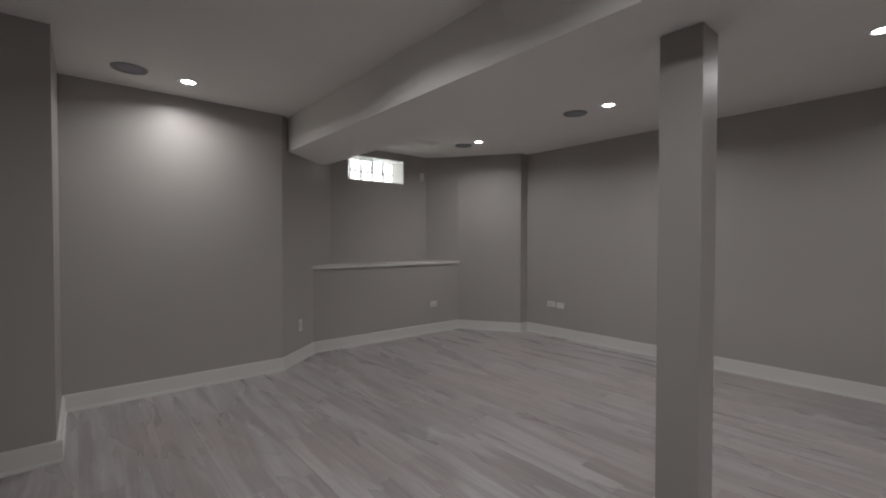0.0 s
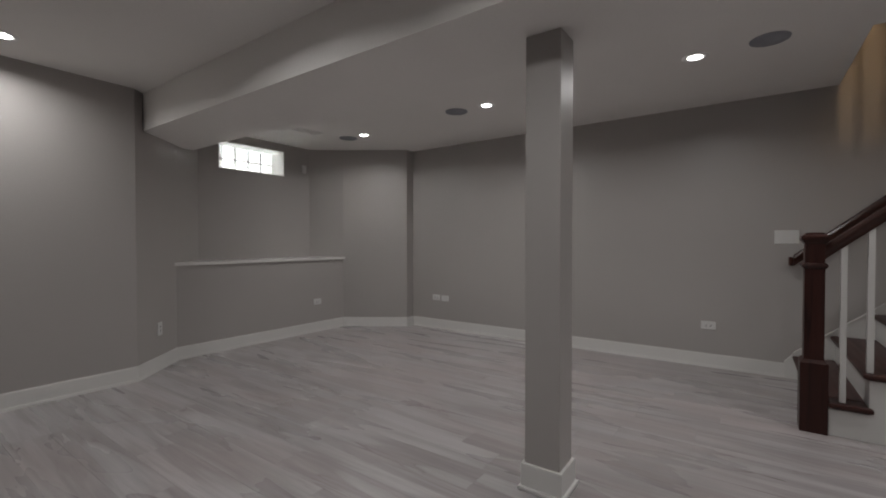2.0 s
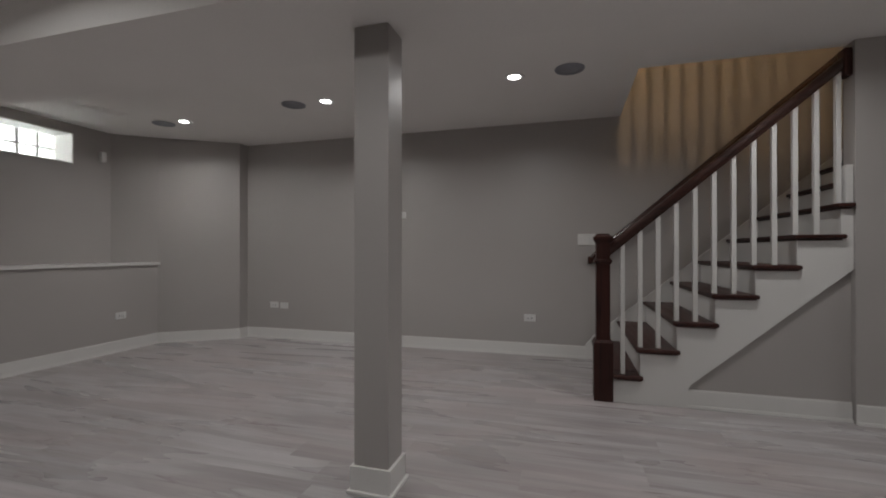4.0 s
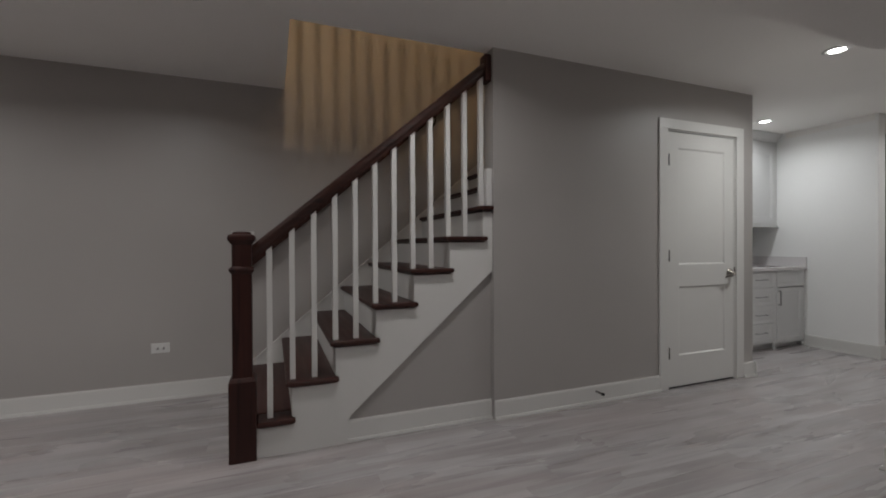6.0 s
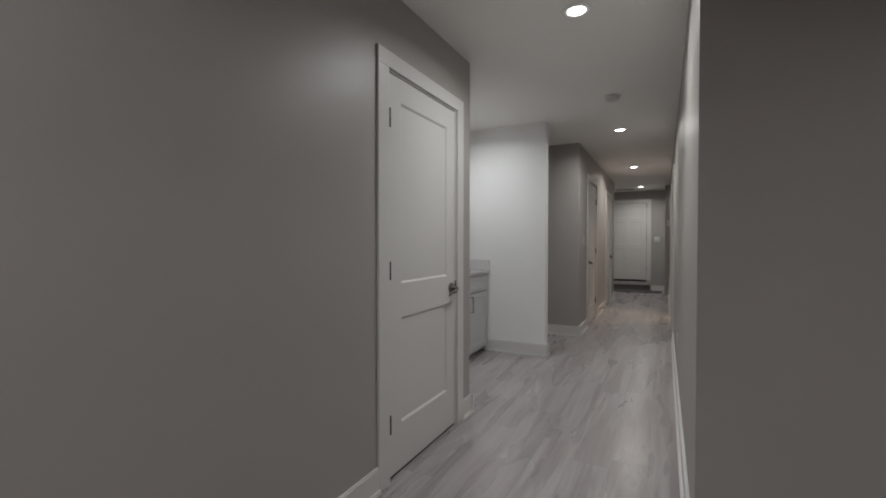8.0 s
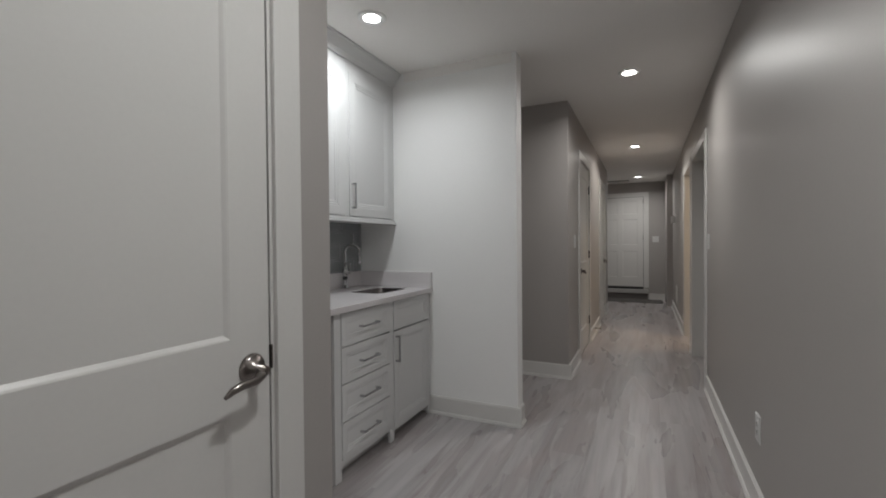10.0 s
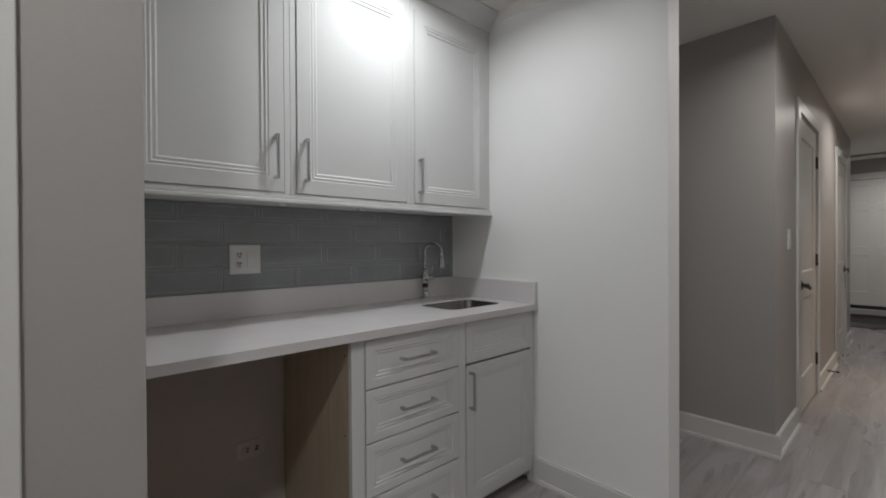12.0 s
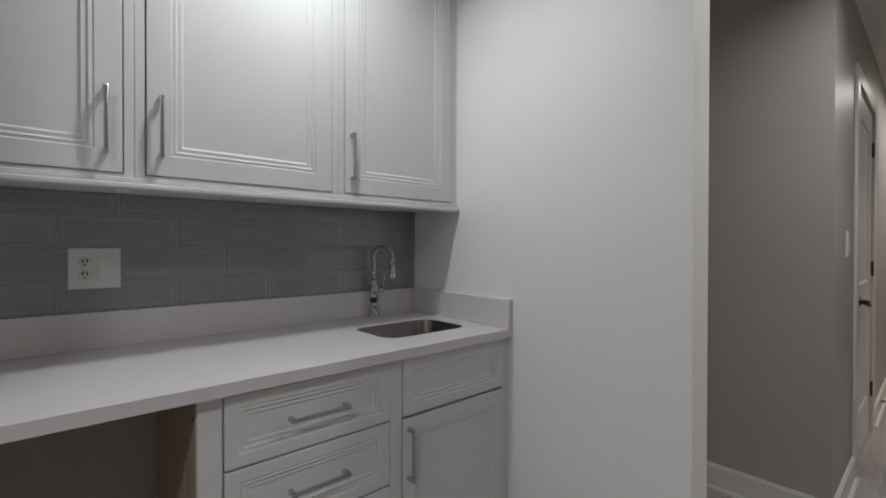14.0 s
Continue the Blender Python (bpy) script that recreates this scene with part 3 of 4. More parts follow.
def interior_door(name, m, w, h, panels, hinge_left, label, handle_z=0.886, wall_t=0.12, inset=0.002, hinge_mat=DARK_METAL, relief=0.009):
    ob = thing(name, m, label, "door", "", "structure")
    bm = bmesh.new()
    casing(bm, w + 0.024, h + 0.012)
    bmesh.ops.translate(bm, verts=bm.verts, vec=(-0.012, 0, 0))
    part("casing", bm, TRIM, ob, "white painted flat casing")
    bm = bmesh.new()
    for x0, x1 in ((-0.0195, -0.003), (w + 0.003, w + 0.0195)):
        box(bm, x0, 0.0005, 0, x1, wall_t - 0.001, h + 0.003)
    box(bm, -0.0195, 0.0005, h + 0.003, w + 0.0195, wall_t - 0.001, h + 0.019)
    box(bm, 0, inset + 0.037, 0, 0.012, wall_t - 0.01, h)
    box(bm, w - 0.012, inset + 0.037, 0, w, wall_t - 0.01, h)
    part("jamb", bm, TRIM, ob)
    # black strips added in the gap to stand for its shade
    bm = boxed(w - 0.0024, inset + 0.010, 0.0, w + 0.0029, inset + 0.036, h + 0.0025)
    box(bm, -0.0029, inset + 0.010, 0.0, 0.0004, inset + 0.036, h + 0.0025)
    box(bm, 0.0005, inset + 0.012, h - 0.0038, w - 0.0025, inset + 0.036, h + 0.0028)
    box(bm, 0.0005, inset + 0.006, 0.0002, w - 0.0025, inset + 0.034, 0.0155)
    part("gap_shade", bm, BLACK, ob, "black filler for the shade in the gap round the slab")
    slab = part("slab", panel_slab(bmesh.new(), w - 0.003, h - 0.020, panels, inset, relief=relief), TRIM, ob, "white painted two-panel slab")
    slab.location = (0.0005, 0, 0.016)
    lever(slab, w - 0.057 if hinge_left else 0.057, handle_z, inset, 1 if hinge_left else -1)
    x = w if hinge_left else -0.003
    part("strike", boxed(x, inset - 0.004, handle_z + 0.002, x + 0.006, inset + 0.03, handle_z + 0.062), DARK_METAL, ob, "dark metal strike plate")
    for z in (0.286, 1.057, 1.813):
        x = 0.001 if hinge_left else w - 0.001
        leaf = part("hinge", tube(bmesh.new(), [(x, inset - 0.008, z - 0.046), (x, inset - 0.008, z + 0.046)], 0.0065, 10), hinge_mat, ob)
        part("hinge_leaf", boxed(x - 0.006, inset - 0.010, z - 0.044, x + 0.006, inset - 0.0005, z + 0.044), hinge_mat, leaf)
    return ob


def two_panels(w, h):
    s = 0.115
    return [(s, 0.24, w - s, 0.793), (s, 0.967, w - s, h - 0.14)]


interior_door("door_1", facing("-x", WX, DY0), DY0 - DY1, DH, two_panels(DY0 - DY1, DH), True, "white two-panel closet door, shut, in flat casing")
for (a, b), nm in zip(HD, ("door_2", "door_3")):
    interior_door(nm, facing("-x", HALL_E, a), a - b, DH, two_panels(a - b, DH), nm == "door_3", "white two-panel hall door, shut, in flat casing")
w6 = FD0 - FD1
six = [(0.11, 0.2, w6 / 2 - 0.05, 0.75), (w6 / 2 + 0.05, 0.2, w6 - 0.11, 0.75), (0.11, 0.88, w6 / 2 - 0.05, 1.42), (w6 / 2 + 0.05, 0.88, w6 - 0.11, 1.42),
       (0.11, 1.53, w6 / 2 - 0.05, 1.80), (w6 / 2 + 0.05, 1.53, w6 - 0.11, 1.80)]
entry = interior_door("door_4", facing("+y", FD0, FAR, FDZ0), w6, FDZ1 - FDZ0, six, False, "white six-panel entry door, shut, raised above a step", relief=0.005)
part("sweep", boxed(0, -0.012, -0.034, w6, 0.0015, 0.018), BLACK, entry, "black rubber door sweep")
structure("step", boxed(4.55, FAR + 0.001, 0.125, 2.80, FAR + 0.07, 0.205, bevel=0.006), STEP_GREY, "low light grey step under the entry door", "step")
structure("step_base", boxed(4.55, FAR + 0.001, 0, 2.82, FAR + 0.05, 0.1245), STEP_DARK, "dark grey recessed base of the step", "step")
structure("pilaster", boxed(HALL_W, -12.05, 0, HALL_W + 0.095, FAR, H), WALL, "greige boxed corner at the hall end", "wall")
for z, nm, rr in ((1.20 - FDZ0, "deadbolt", 0.030), (1.07 - FDZ0, "knob", 0.026)):
    part(nm, lathe(bmesh.new(), [(0.001, 0.0), (0.033, 0.0), (0.033, -0.008), (0.014, -0.014), (0.014, -0.035), (rr, -0.042), (rr, -0.06), (0.001, -0.066)][::-1], 20, (0.06, 0.002, z), 1), BLACK, entry, "black " + nm)
over = thing("ceiling_vent", pose(3.36, -12.49, H), "grey slotted ceiling air vent by the entry door", "vent")
part("frame", boxed(-0.22, -0.075, -0.008, 0.22, 0.075, -0.0005, bevel=0.002), TRIM, over)
for k in range(6):
    part("slat", boxed(-0.20, -0.060 + k * 0.021, -0.012, 0.20, -0.050 + k * 0.021, -0.0085), NICKEL, over)
mat = thing("doormat", pose(3.1, FAR + 0.42, 0), "dark grey doormat before the entry door", "doormat")
part("mat_face", boxed(-0.55, -0.28, 0.0005, 0.60, 0.20, 0.014, bevel=0.004), MAT, mat)

# cased openings in the hall
for nm, (a, b), lab in (("door_5", OPENINGS[0], "white cased doorway with its door standing open"), ("door_6", OPENINGS[1], "white cased doorway into a warmly lit room, open")):
    op = thing(nm, facing("+x", HALL_W, b), lab, "doorway", "", "structure")
    ow = a - b
    bm = bmesh.new()
    casing(bm, ow - 0.03, OH - 0.015)
    bmesh.ops.translate(bm, verts=bm.verts, vec=(0.015, 0, 0))
    part("casing", bm, TRIM, op, "white painted flat casing")
    bm = bmesh.new()
    box(bm, 0.0005, 0.0005, 0, 0.018, 0.1195, OH - 0.018)
    box(bm, ow - 0.018, 0.0005, 0, ow - 0.0005, 0.1195, OH - 0.018)
    box(bm, 0.0005, 0.0005, OH - 0.018, ow - 0.0005, 0.1195, OH - 0.0005)
    part("jamb", bm, TRIM, op)
leaf = thing("door_7", facing("+y", HALL_W - 0.125, OPENINGS[0][1] + 0.06, 0.01), "white two-panel door swung fully open", "door", "", "structure")
part("slab", panel_slab(bmesh.new(), 0.84, 2.01, two_panels(0.84, 2.01)), TRIM, leaf)
for z in (0.28, 1.05, 1.80):
    part("hinge", tube(bmesh.new(), [(-0.006, -0.004, z - 0.045), (-0.006, -0.004, z + 0.045)], 0.008, 10), CHROME, leaf)
bm = bmesh.new()
box(bm, -0.19, -0.008, -0.14, 0.19, -0.0005, 0.14, bevel=0.003)
grille = thing("return_vent", facing("+x", HALL_W, -10.85, 0.36), "white slatted return air grille low on the wall", "vent")
part("frame", bm, TRIM, grille)
for k in range(10):
    part("slat", boxed(-0.165, -0.012, -0.115 + k * 0.024, 0.165, -0.0085, -0.100 + k * 0.024), TRIM, grille)

# ---- stair ----
RISE, RUN, R0, SX = 0.2005, 0.2376, -0.055, 3.737
NSTEP = 13
stair = thing("staircase", pose(SX, 0, 0), "open-sided stair with dark stained treads and white risers", "staircase", "", "structure")
SW = EAST - SX - 0.004


for i in range(NSTEP):
    yr, z = R0 - RUN * i, RISE * (i + 1)
    open_side = i < 7
    x0 = -0.037 if open_side else 0.10
    back = yr - RUN - (0.018 if open_side else 0.0)
    if i == 6:
        x0, back = -0.037, -1.543
    bm = boxed(x0 if i else 0.114, back, z - 0.028, SW - 0.022, yr + 0.03, z, bevel=0.009)
    if i == 0:
        box(bm, x0, back, z - 0.028, 0.113, -0.114, z, bevel=0.009)   # the tread stops at the newel
    t = part("tread", bm, STAIN, stair)
    if i == 6:
        part("tread", boxed(0.10, yr - RUN, z - 0.028, SW - 0.022, -1.5435, z, bevel=0.002), STAIN, stair)
    bm = boxed(x0 + 0.022, back + 0.014, z - 0.038, SW - 0.024, yr + 0.010 if i else -0.13, z - 0.0285, bevel=0.004)
    part("cove", bm, STAIN, t)
    part("riser", boxed(0.022 if open_side else 0.10, yr - 0.018, z - RISE, SW - 0.022, yr, z - 0.0385), TRIM, stair)

# outer stringer: stepped top, sloping underside, foot on the floor
out = []
for i in range(7):
    yr, z = R0 - RUN * i, RISE * (i + 1) - 0.0385
    out += [(yr - 0.0002, z - RISE + (0.0385 if i == 0 else 0)), (yr - 0.0002, z)]
out[0] = (R0, 0.0)
out += [(-1.545, RISE * 7 - 0.0385), (-1.545, 0.978), (-0.615, 0.160), (-0.60, 0.13), (-0.60, 0.0)]
part("stringer", prism(bmesh.new(), out, 0.0, 0.021, 0), TRIM, stair, "white painted stepped stringer")
part("post_block", boxed(0.0, -1.507, RISE * 7 + 0.001, 0.06, -1.545, RISE * 8 + 0.045, bevel=0.003), TRIM, stair)
# wall skirt
y_end = R0 - RUN * NSTEP
sk = [(0.03, 0.0), (0.03, 0.145), (-0.03, RISE + 0.012), (y_end, RISE + 0.012 + (-0.03 - y_end) * RISE / RUN), (y_end, 0.0)]
part("skirt_cap", prism(bmesh.new(), [(sk[2][0], sk[2][1]), (sk[3][0], sk[3][1]), (sk[3][0], sk[3][1] + 0.014), (sk[2][0], sk[2][1] + 0.014)], SW - 0.027, SW, 0), TRIM, stair, "white painted skirt moulding")
part("skirt", prism(bmesh.new(), sk, SW - 0.021, SW, 0), TRIM, stair, "white painted wall skirt board")
# panel under the stringer
pan = [(-0.602, 0.0), (-0.602, 0.14), (-1.5465, 1.006), (-1.5465, 0.0)]
structure("wall_under_stair", prism(bmesh.new(), pan, SX + 0.03, SX + 0.09, 0), WALL, "greige panel under the stair", "wall")
baseboard((SX + 0.03, -0.60), (SX + 0.03, -1.545))
structure("wall_stair_inner", boxed(WX + 0.0005 + 0.12, -1.547, 0, WX + 0.125, -3.9, H + 0.2), WALL, "greige inner wall of the stairwell", "wall")
structure("wall_stair_top", boxed(3.82, -4.036, H, EAST, -4.15, H + 0.25), WALL, "plain floor edge at the stair top", "wall")

# newel
newel = thing("newel_post", pose(3.782, -0.045, 0), "dark stained square newel post with moulded cap", "newel post")


def square_lathe(bm, prof, rot=0.0):
    rings = []
    for r, h in prof:
        rings.append([bm.verts.new((sx * r, sy * r, h)) for sx, sy in ((-1, -1), (1, -1), (1, 1), (-1, 1))])
    for a, b in zip(rings, rings[1:]):
        for k in range(4):
            bm.faces.new((a[k], a[(k + 1) % 4], b[(k + 1) % 4], b[k]))
    bm.faces.new(rings[0][::-1])
    bm.faces.new(rings[-1])
    return bm


part("base_block", square_lathe(bmesh.new(), [(0.066, 0), (0.067, 0.003), (0.067, 0.425), (0.064, 0.43), (0.055, 0.443), (0.050, 0.446)]), STAIN_UP, newel)
part("shaft", square_lathe(bmesh.new(), [(0.0485, 0.445), (0.0485, 1.01)]), STAIN_UP, newel)
part("collar", square_lathe(bmesh.new(), [(0.049, 1.0), (0.053, 1.004), (0.060, 1.014), (0.062, 1.022), (0.060, 1.030), (0.053, 1.036), (0.049, 1.04)]), STAIN_UP, newel)
part("neck", square_lathe(bmesh.new(), [(0.0475, 1.03), (0.0475, 1.17)]), STAIN_UP, newel)
part("cap", square_lathe(bmesh.new(), [(0.048, 1.155), (0.054, 1.162), (0.062, 1.176), (0.067, 1.18), (0.067, 1.198), (0.060, 1.206), (0.046, 1.212), (0.044, 1.222), (0.02, 1.226)]), STAIN_UP, newel)

# handrail on the open side
RS = 0.853
rail_z = 1.176   # rail centre beside the newel


def rail_section(wide, tall):
    w, t = wide / 2, tall / 2
    return [(-w * 0.72, -t), (w * 0.72, -t), (w * 0.78, -t * 0.5), (w, -t * 0.1), (w, t * 0.35), (w * 0.75, t * 0.8), (w * 0.3, t), (-w * 0.3, t), (-w * 0.75, t * 0.8), (-w, t * 0.35), (-w, -t * 0.1), (-w * 0.78, -t * 0.5)]


def swept(bm, section, p, q):
    a, b = Vector(p), Vector(q)
    ra = [bm.verts.new(a + Vector((x, 0, z))) for x, z in section]
    rb = [bm.verts.new(b + Vector((x, 0, z))) for x, z in section]
    n = len(section)
    fs = [bm.faces.new((ra[i], ra[(i + 1) % n], rb[(i + 1) % n], rb[i])) for i in range(n)] + [bm.faces.new(ra), bm.faces.new(rb)]
    bmesh.ops.recalc_face_normals(bm, faces=fs)
    return bm


BX = 3.775
rail = thing("handrail", pose(BX, 0, 0), "dark stained moulded wooden stair handrail", "handrail")
y0, y1 = -0.094, -1.50
part("rail", swept(bmesh.new(), rail_section(0.065, 0.088), (0, y0, rail_z - RS * (y0 + 0.175)), (0, y1, rail_z - RS * (y1 + 0.175))), STAIN_Y, rail)
zt = rail_z - RS * (y1 + 0.175)
part("rosette", boxed(-0.04, -1.5455, zt - 0.085, 0.04, -1.498, zt + 0.095, bevel=0.008), STAIN_UP, rail)


def rail_under(y):
    return rail_z - 0.046 - RS * (y + 0.175)


BAL = 0.0148
for k in range(12):
    y = -0.181 - 0.1181 * k
    step = 1 + int(max(0, math.floor((R0 + 0.03 - y) / RUN)))
    zb = RISE * min(step, 7) + 0.0005
    ob = thing("baluster", pose(BX, y, zb), "white painted square wooden baluster", "baluster", "stair balusters")
    h1, h0 = rail_under(y + BAL) - zb, rail_under(y - BAL) - zb
    bm = prism(bmesh.new(), [(-BAL, 0), (BAL, 0), (BAL, h1), (-BAL, h0)], -BAL, BAL, 0)
    me = mesh_of("baluster_post", bm, TRIM)
    post = new("post", me)
    post.parent = ob

# rail on the wall
wr = thing("wall_handrail", pose(EAST - 0.075, 0, 0), "dark stained wall handrail on metal brackets", "handrail")
wy0, wy1, wz = -0.02, -3.0, 1.012
part("rail", swept(bmesh.new(), rail_section(0.058, 0.092), (0, wy0, wz), (0, wy1, wz - 0.8625 * (wy1 - wy0))), STAIN_Y, wr)
part("end_cap", boxed(-0.027, wy0, wz - 0.045, 0.07, wy0 + 0.03, wz + 0.03, bevel=0.008), STAIN_Y, wr)
for y in (-0.16, -1.6, -2.6):
    z = wz - 0.8625 * (y - wy0)
    part("bracket", tube(bmesh.new(), [(0.072, y, z - 0.11), (0.03, y, z - 0.10), (0.0, y, z - 0.075), (0.0, y, z - 0.03)], 0.008), DARK_METAL, wr)

# guard rail of the floor above, over the stair opening
guard = thing("guard_rail", pose(3.80, 0, H + 0.25), "upstairs guard rail with white balusters", "guard rail")
part("rail", boxed(-0.03, -4.8, 0.93, 0.03, -0.18, 0.99, bevel=0.01), STAIN_Y, guard)
for k in range(44):
    part("baluster", boxed(-0.016, -0.25 - 0.104 * k - 0.016, 0, 0.016, -0.25 - 0.104 * k + 0.016, 0.93), TRIM, guard)

# ---- wet bar ----
FRONT = 4.248
DRAWER = [(0, 0.019), (0, 0.0015), (0.0015, 0), (0.030, 0), (0.034, 0.003), (0.040, 0.002), (0.046, 0.007), (0.052, 0.006), (0.057, 0.010)]
CABDOOR = [(0, 0.02), (0, 0.0015), (0.0015, 0), (0.055, 0), (0.058, 0.003), (0.066, 0.0015), (0.071, 0.006), (0.080, 0.005), (0.086, 0.010)]


def bar_pull(parent, x, z, length, upright, y=0.0):
    bm = bmesh.new()
    a = length / 2
    if upright:
        box(bm, x - 0.005, y - 0.034, z - a, x + 0.005, y - 0.024, z + a, bevel=0.0025)
        for s in (-a + 0.006, a - 0.006):
            box(bm, x - 0.006, y - 0.028, z + s - 0.006, x + 0.006, y - 0.0003, z + s + 0.006, bevel=0.002)
    else:
        box(bm, x - a, y - 0.034, z - 0.005, x + a, y - 0.024, z + 0.005, bevel=0.0025)
        for s in (-a + 0.006, a - 0.006):
            box(bm, x + s - 0.006, y - 0.028, z - 0.006, x + s + 0.006, y - 0.0003, z + 0.006, bevel=0.002)
    part("handle", bm, PULL, parent, "chrome bar pull")


def bl(y):
    return BAR_S - y


# base unit with four drawers; local x = 0 at the bar's side wall
CT0, CT1 = 0.859, 0.889
base = thing("base_cabinet", facing("-x", FRONT, BAR_S), "white drawer cabinet with chrome pulls under the counter", "cabinet")
X0, X1, X2, X3 = bl(-4.744), bl(-4.784), bl(-5.267), bl(-5.787)
bm = bmesh.new()
box(bm, X0, 0.02, 0.0, X0 + 0.018, 0.565, CT0 - 0.0005)
side = part("side_panel", bm, RAW, base, "raw plywood side with screw holes")
for y, z in ((0.045, 0.22), (0.045, 0.52), (0.045, 0.80)):
    part("screw", lathe(bmesh.new(), [(0.004, -0.0012), (0.004, 0.0), (0.001, 0.0)], 10, (X0, y, z), 0), SLOT, side)
bm = bmesh.new()
box(bm, X0, 0.0, 0.0, X1 + 0.012, 0.02, CT0 - 0.0005, bevel=0.0015)
box(bm, X1 + 0.012, 0.003, CT0 - 0.012, X2 - 0.012, 0.02, CT0 - 0.0005)
box(bm, X1 + 0.012, 0.003, 0.074, X2 - 0.012, 0.02, 0.097)
box(bm, X2 - 0.012, 0.0, 0.0, X2 + 0.030, 0.02, CT0 - 0.0005, bevel=0.0015)
part("face_frame", bm, CAB, base)
part("body", boxed(X0 + 0.019, 0.06, 0.074, X2, 0.565, CT0 - 0.001), CAB, base)
part("toe_kick", boxed(X0 + 0.019, 0.07, 0.0, X2, 0.085, 0.0735), CAB, base)
zs = [0.098, 0.291, 0.4845, 0.675, 0.8525]
for a, b in zip(zs, zs[1:]):
    d = part("drawer", profiled(bmesh.new(), X1 + 0.015, a + 0.003, X2 - 0.015, b - 0.003, [(i, y - 0.004) for i, y in DRAWER]), CAB, base)
    bar_pull(d, (X1 + X2) / 2, (a + b) / 2, 0.162, False, -0.004)

sinkbase = thing("sink_cabinet", facing("-x", FRONT, BAR_S), "white sink cabinet with a door below a false drawer", "cabinet")
bm = bmesh.new()
box(bm, X2 + 0.0305, 0.003, CT0 - 0.012, X3 - 0.03, 0.02, CT0 - 0.0005)
box(bm, X2 + 0.0305, 0.003, 0.056, X3 - 0.03, 0.02, 0.0725)
box(bm, X3 - 0.03, 0.0, 0.0, X3 + 0.0, 0.02, CT0 - 0.0005, bevel=0.0015)
part("face_frame", bm, CAB, sinkbase)
part("body", boxed(X2 + 0.0005, 0.06, 0.060, X3 - 0.005, 0.565, 0.66), CAB, sinkbase)
part("toe_kick", boxed(X2 + 0.0005, 0.07, 0.0, X3 - 0.005, 0.085, 0.0595), CAB, sinkbase)
part("false_drawer", profiled(bmesh.new(), X2 + 0.0335, 0.675, X3 - 0.031, 0.851, [(i, y - 0.004) for i, y in DRAWER]), CAB, sinkbase)
d = part("door", profiled(bmesh.new(), X2 + 0.0335, 0.074, X3 - 0.031, 0.665, [(i * 0.8, y - 0.004) for i, y in CABDOOR]), CAB, sinkbase)
bar_pull(d, X2 + 0.052, 0.559, 0.162, True, -0.004)

# end leg at the open bay
leg = thing("end_panel", facing("-x", FRONT, BAR_S), "white end panel carrying the counter", "panel")
part("stile", boxed(-0.008, 0.0, 0.0, 0.040, 0.02, CT0 - 0.0005, bevel=0.0015), CAB, leg)
for q in (-0.004, 0.026):
    part("bead", boxed(q, -0.005, 0.0, q + 0.009, -0.0003, CT0 - 0.0006, bevel=0.002), CAB, leg)
part("side", boxed(0.022, 0.021, 0.0, 0.040, 0.565, CT0 - 0.0005), RAW, leg, "raw plywood inner side")

def rounded(wx, wy, r, n=6):
    pts = []
    for cx, cy, a0 in ((wx - r, wy - r, 0), (-wx + r, wy - r, 90), (-wx + r, -wy + r, 180), (wx - r, -wy + r, 270)):
        for i in range(n + 1):
            a = radians(a0 + 90 * i / n)
            pts.append((cx + r * math.cos(a), cy + r * math.sin(a)))
    return pts


# counter with a cut-out for the sink
SKX0, SKX1, SKY0, SKY1 = 4.360, 4.618, -5.326, -5.694
counter = thing("countertop", pose(0, 0, 0), "white quartz countertop with backsplash upstand", "countertop")
bm = bmesh.new()
CX = 4.220
rim = [bm.verts.new((x, y, CT1)) for x, y in ((CX, BAR_R + 0.001), (BACK - 0.001, BAR_R + 0.001), (BACK - 0.001, BAR_S + 0.004), (CX, BAR_S + 0.004))]
cx, cy = (SKX0 + SKX1) / 2, (SKY0 + SKY1) / 2
hole = [bm.verts.new((cx + x, cy + y, CT1)) for x, y in rounded((SKX1 - SKX0) / 2, (SKY0 - SKY1) / 2, 0.06)]
loop_edges = [bm.edges.new((a[i], a[(i + 1) % len(a)])) for a in (rim, hole) for i in range(len(a))]
bmesh.ops.triangle_fill(bm, use_beauty=True, edges=loop_edges)
low = bmesh.ops.extrude_face_region(bm, geom=bm.faces[:])
bmesh.ops.translate(bm, verts=[v for v in low["geom"] if isinstance(v, bmesh.types.BMVert)], vec=(0, 0, CT0 - CT1))
bmesh.ops.recalc_face_normals(bm, faces=bm.faces[:])
part("slab", bm, QUARTZ, counter)
part("backsplash", boxed(BACK - 0.022, BAR_S - 0.024, CT1 + 0.0005, BACK - 0.001, BAR_R + 0.024, 0.998, bevel=0.0015), QUARTZ, counter)
part("side_splash", boxed(CX + 0.002, BAR_S + 0.004, CT1 + 0.0005, BACK - 0.001, BAR_S - 0.022, 0.998, bevel=0.0015), QUARTZ, counter)
part("side_splash", boxed(CX + 0.002, BAR_R + 0.022, CT1 + 0.0005, BACK - 0.001, BAR_R + 0.001, 0.998, bevel=0.0015), QUARTZ, counter)

sink = thing("sink", pose((SKX0 + SKX1) / 2, (SKY0 + SKY1) / 2, CT0 - 0.001), "small undermount stainless steel bar sink", "sink")


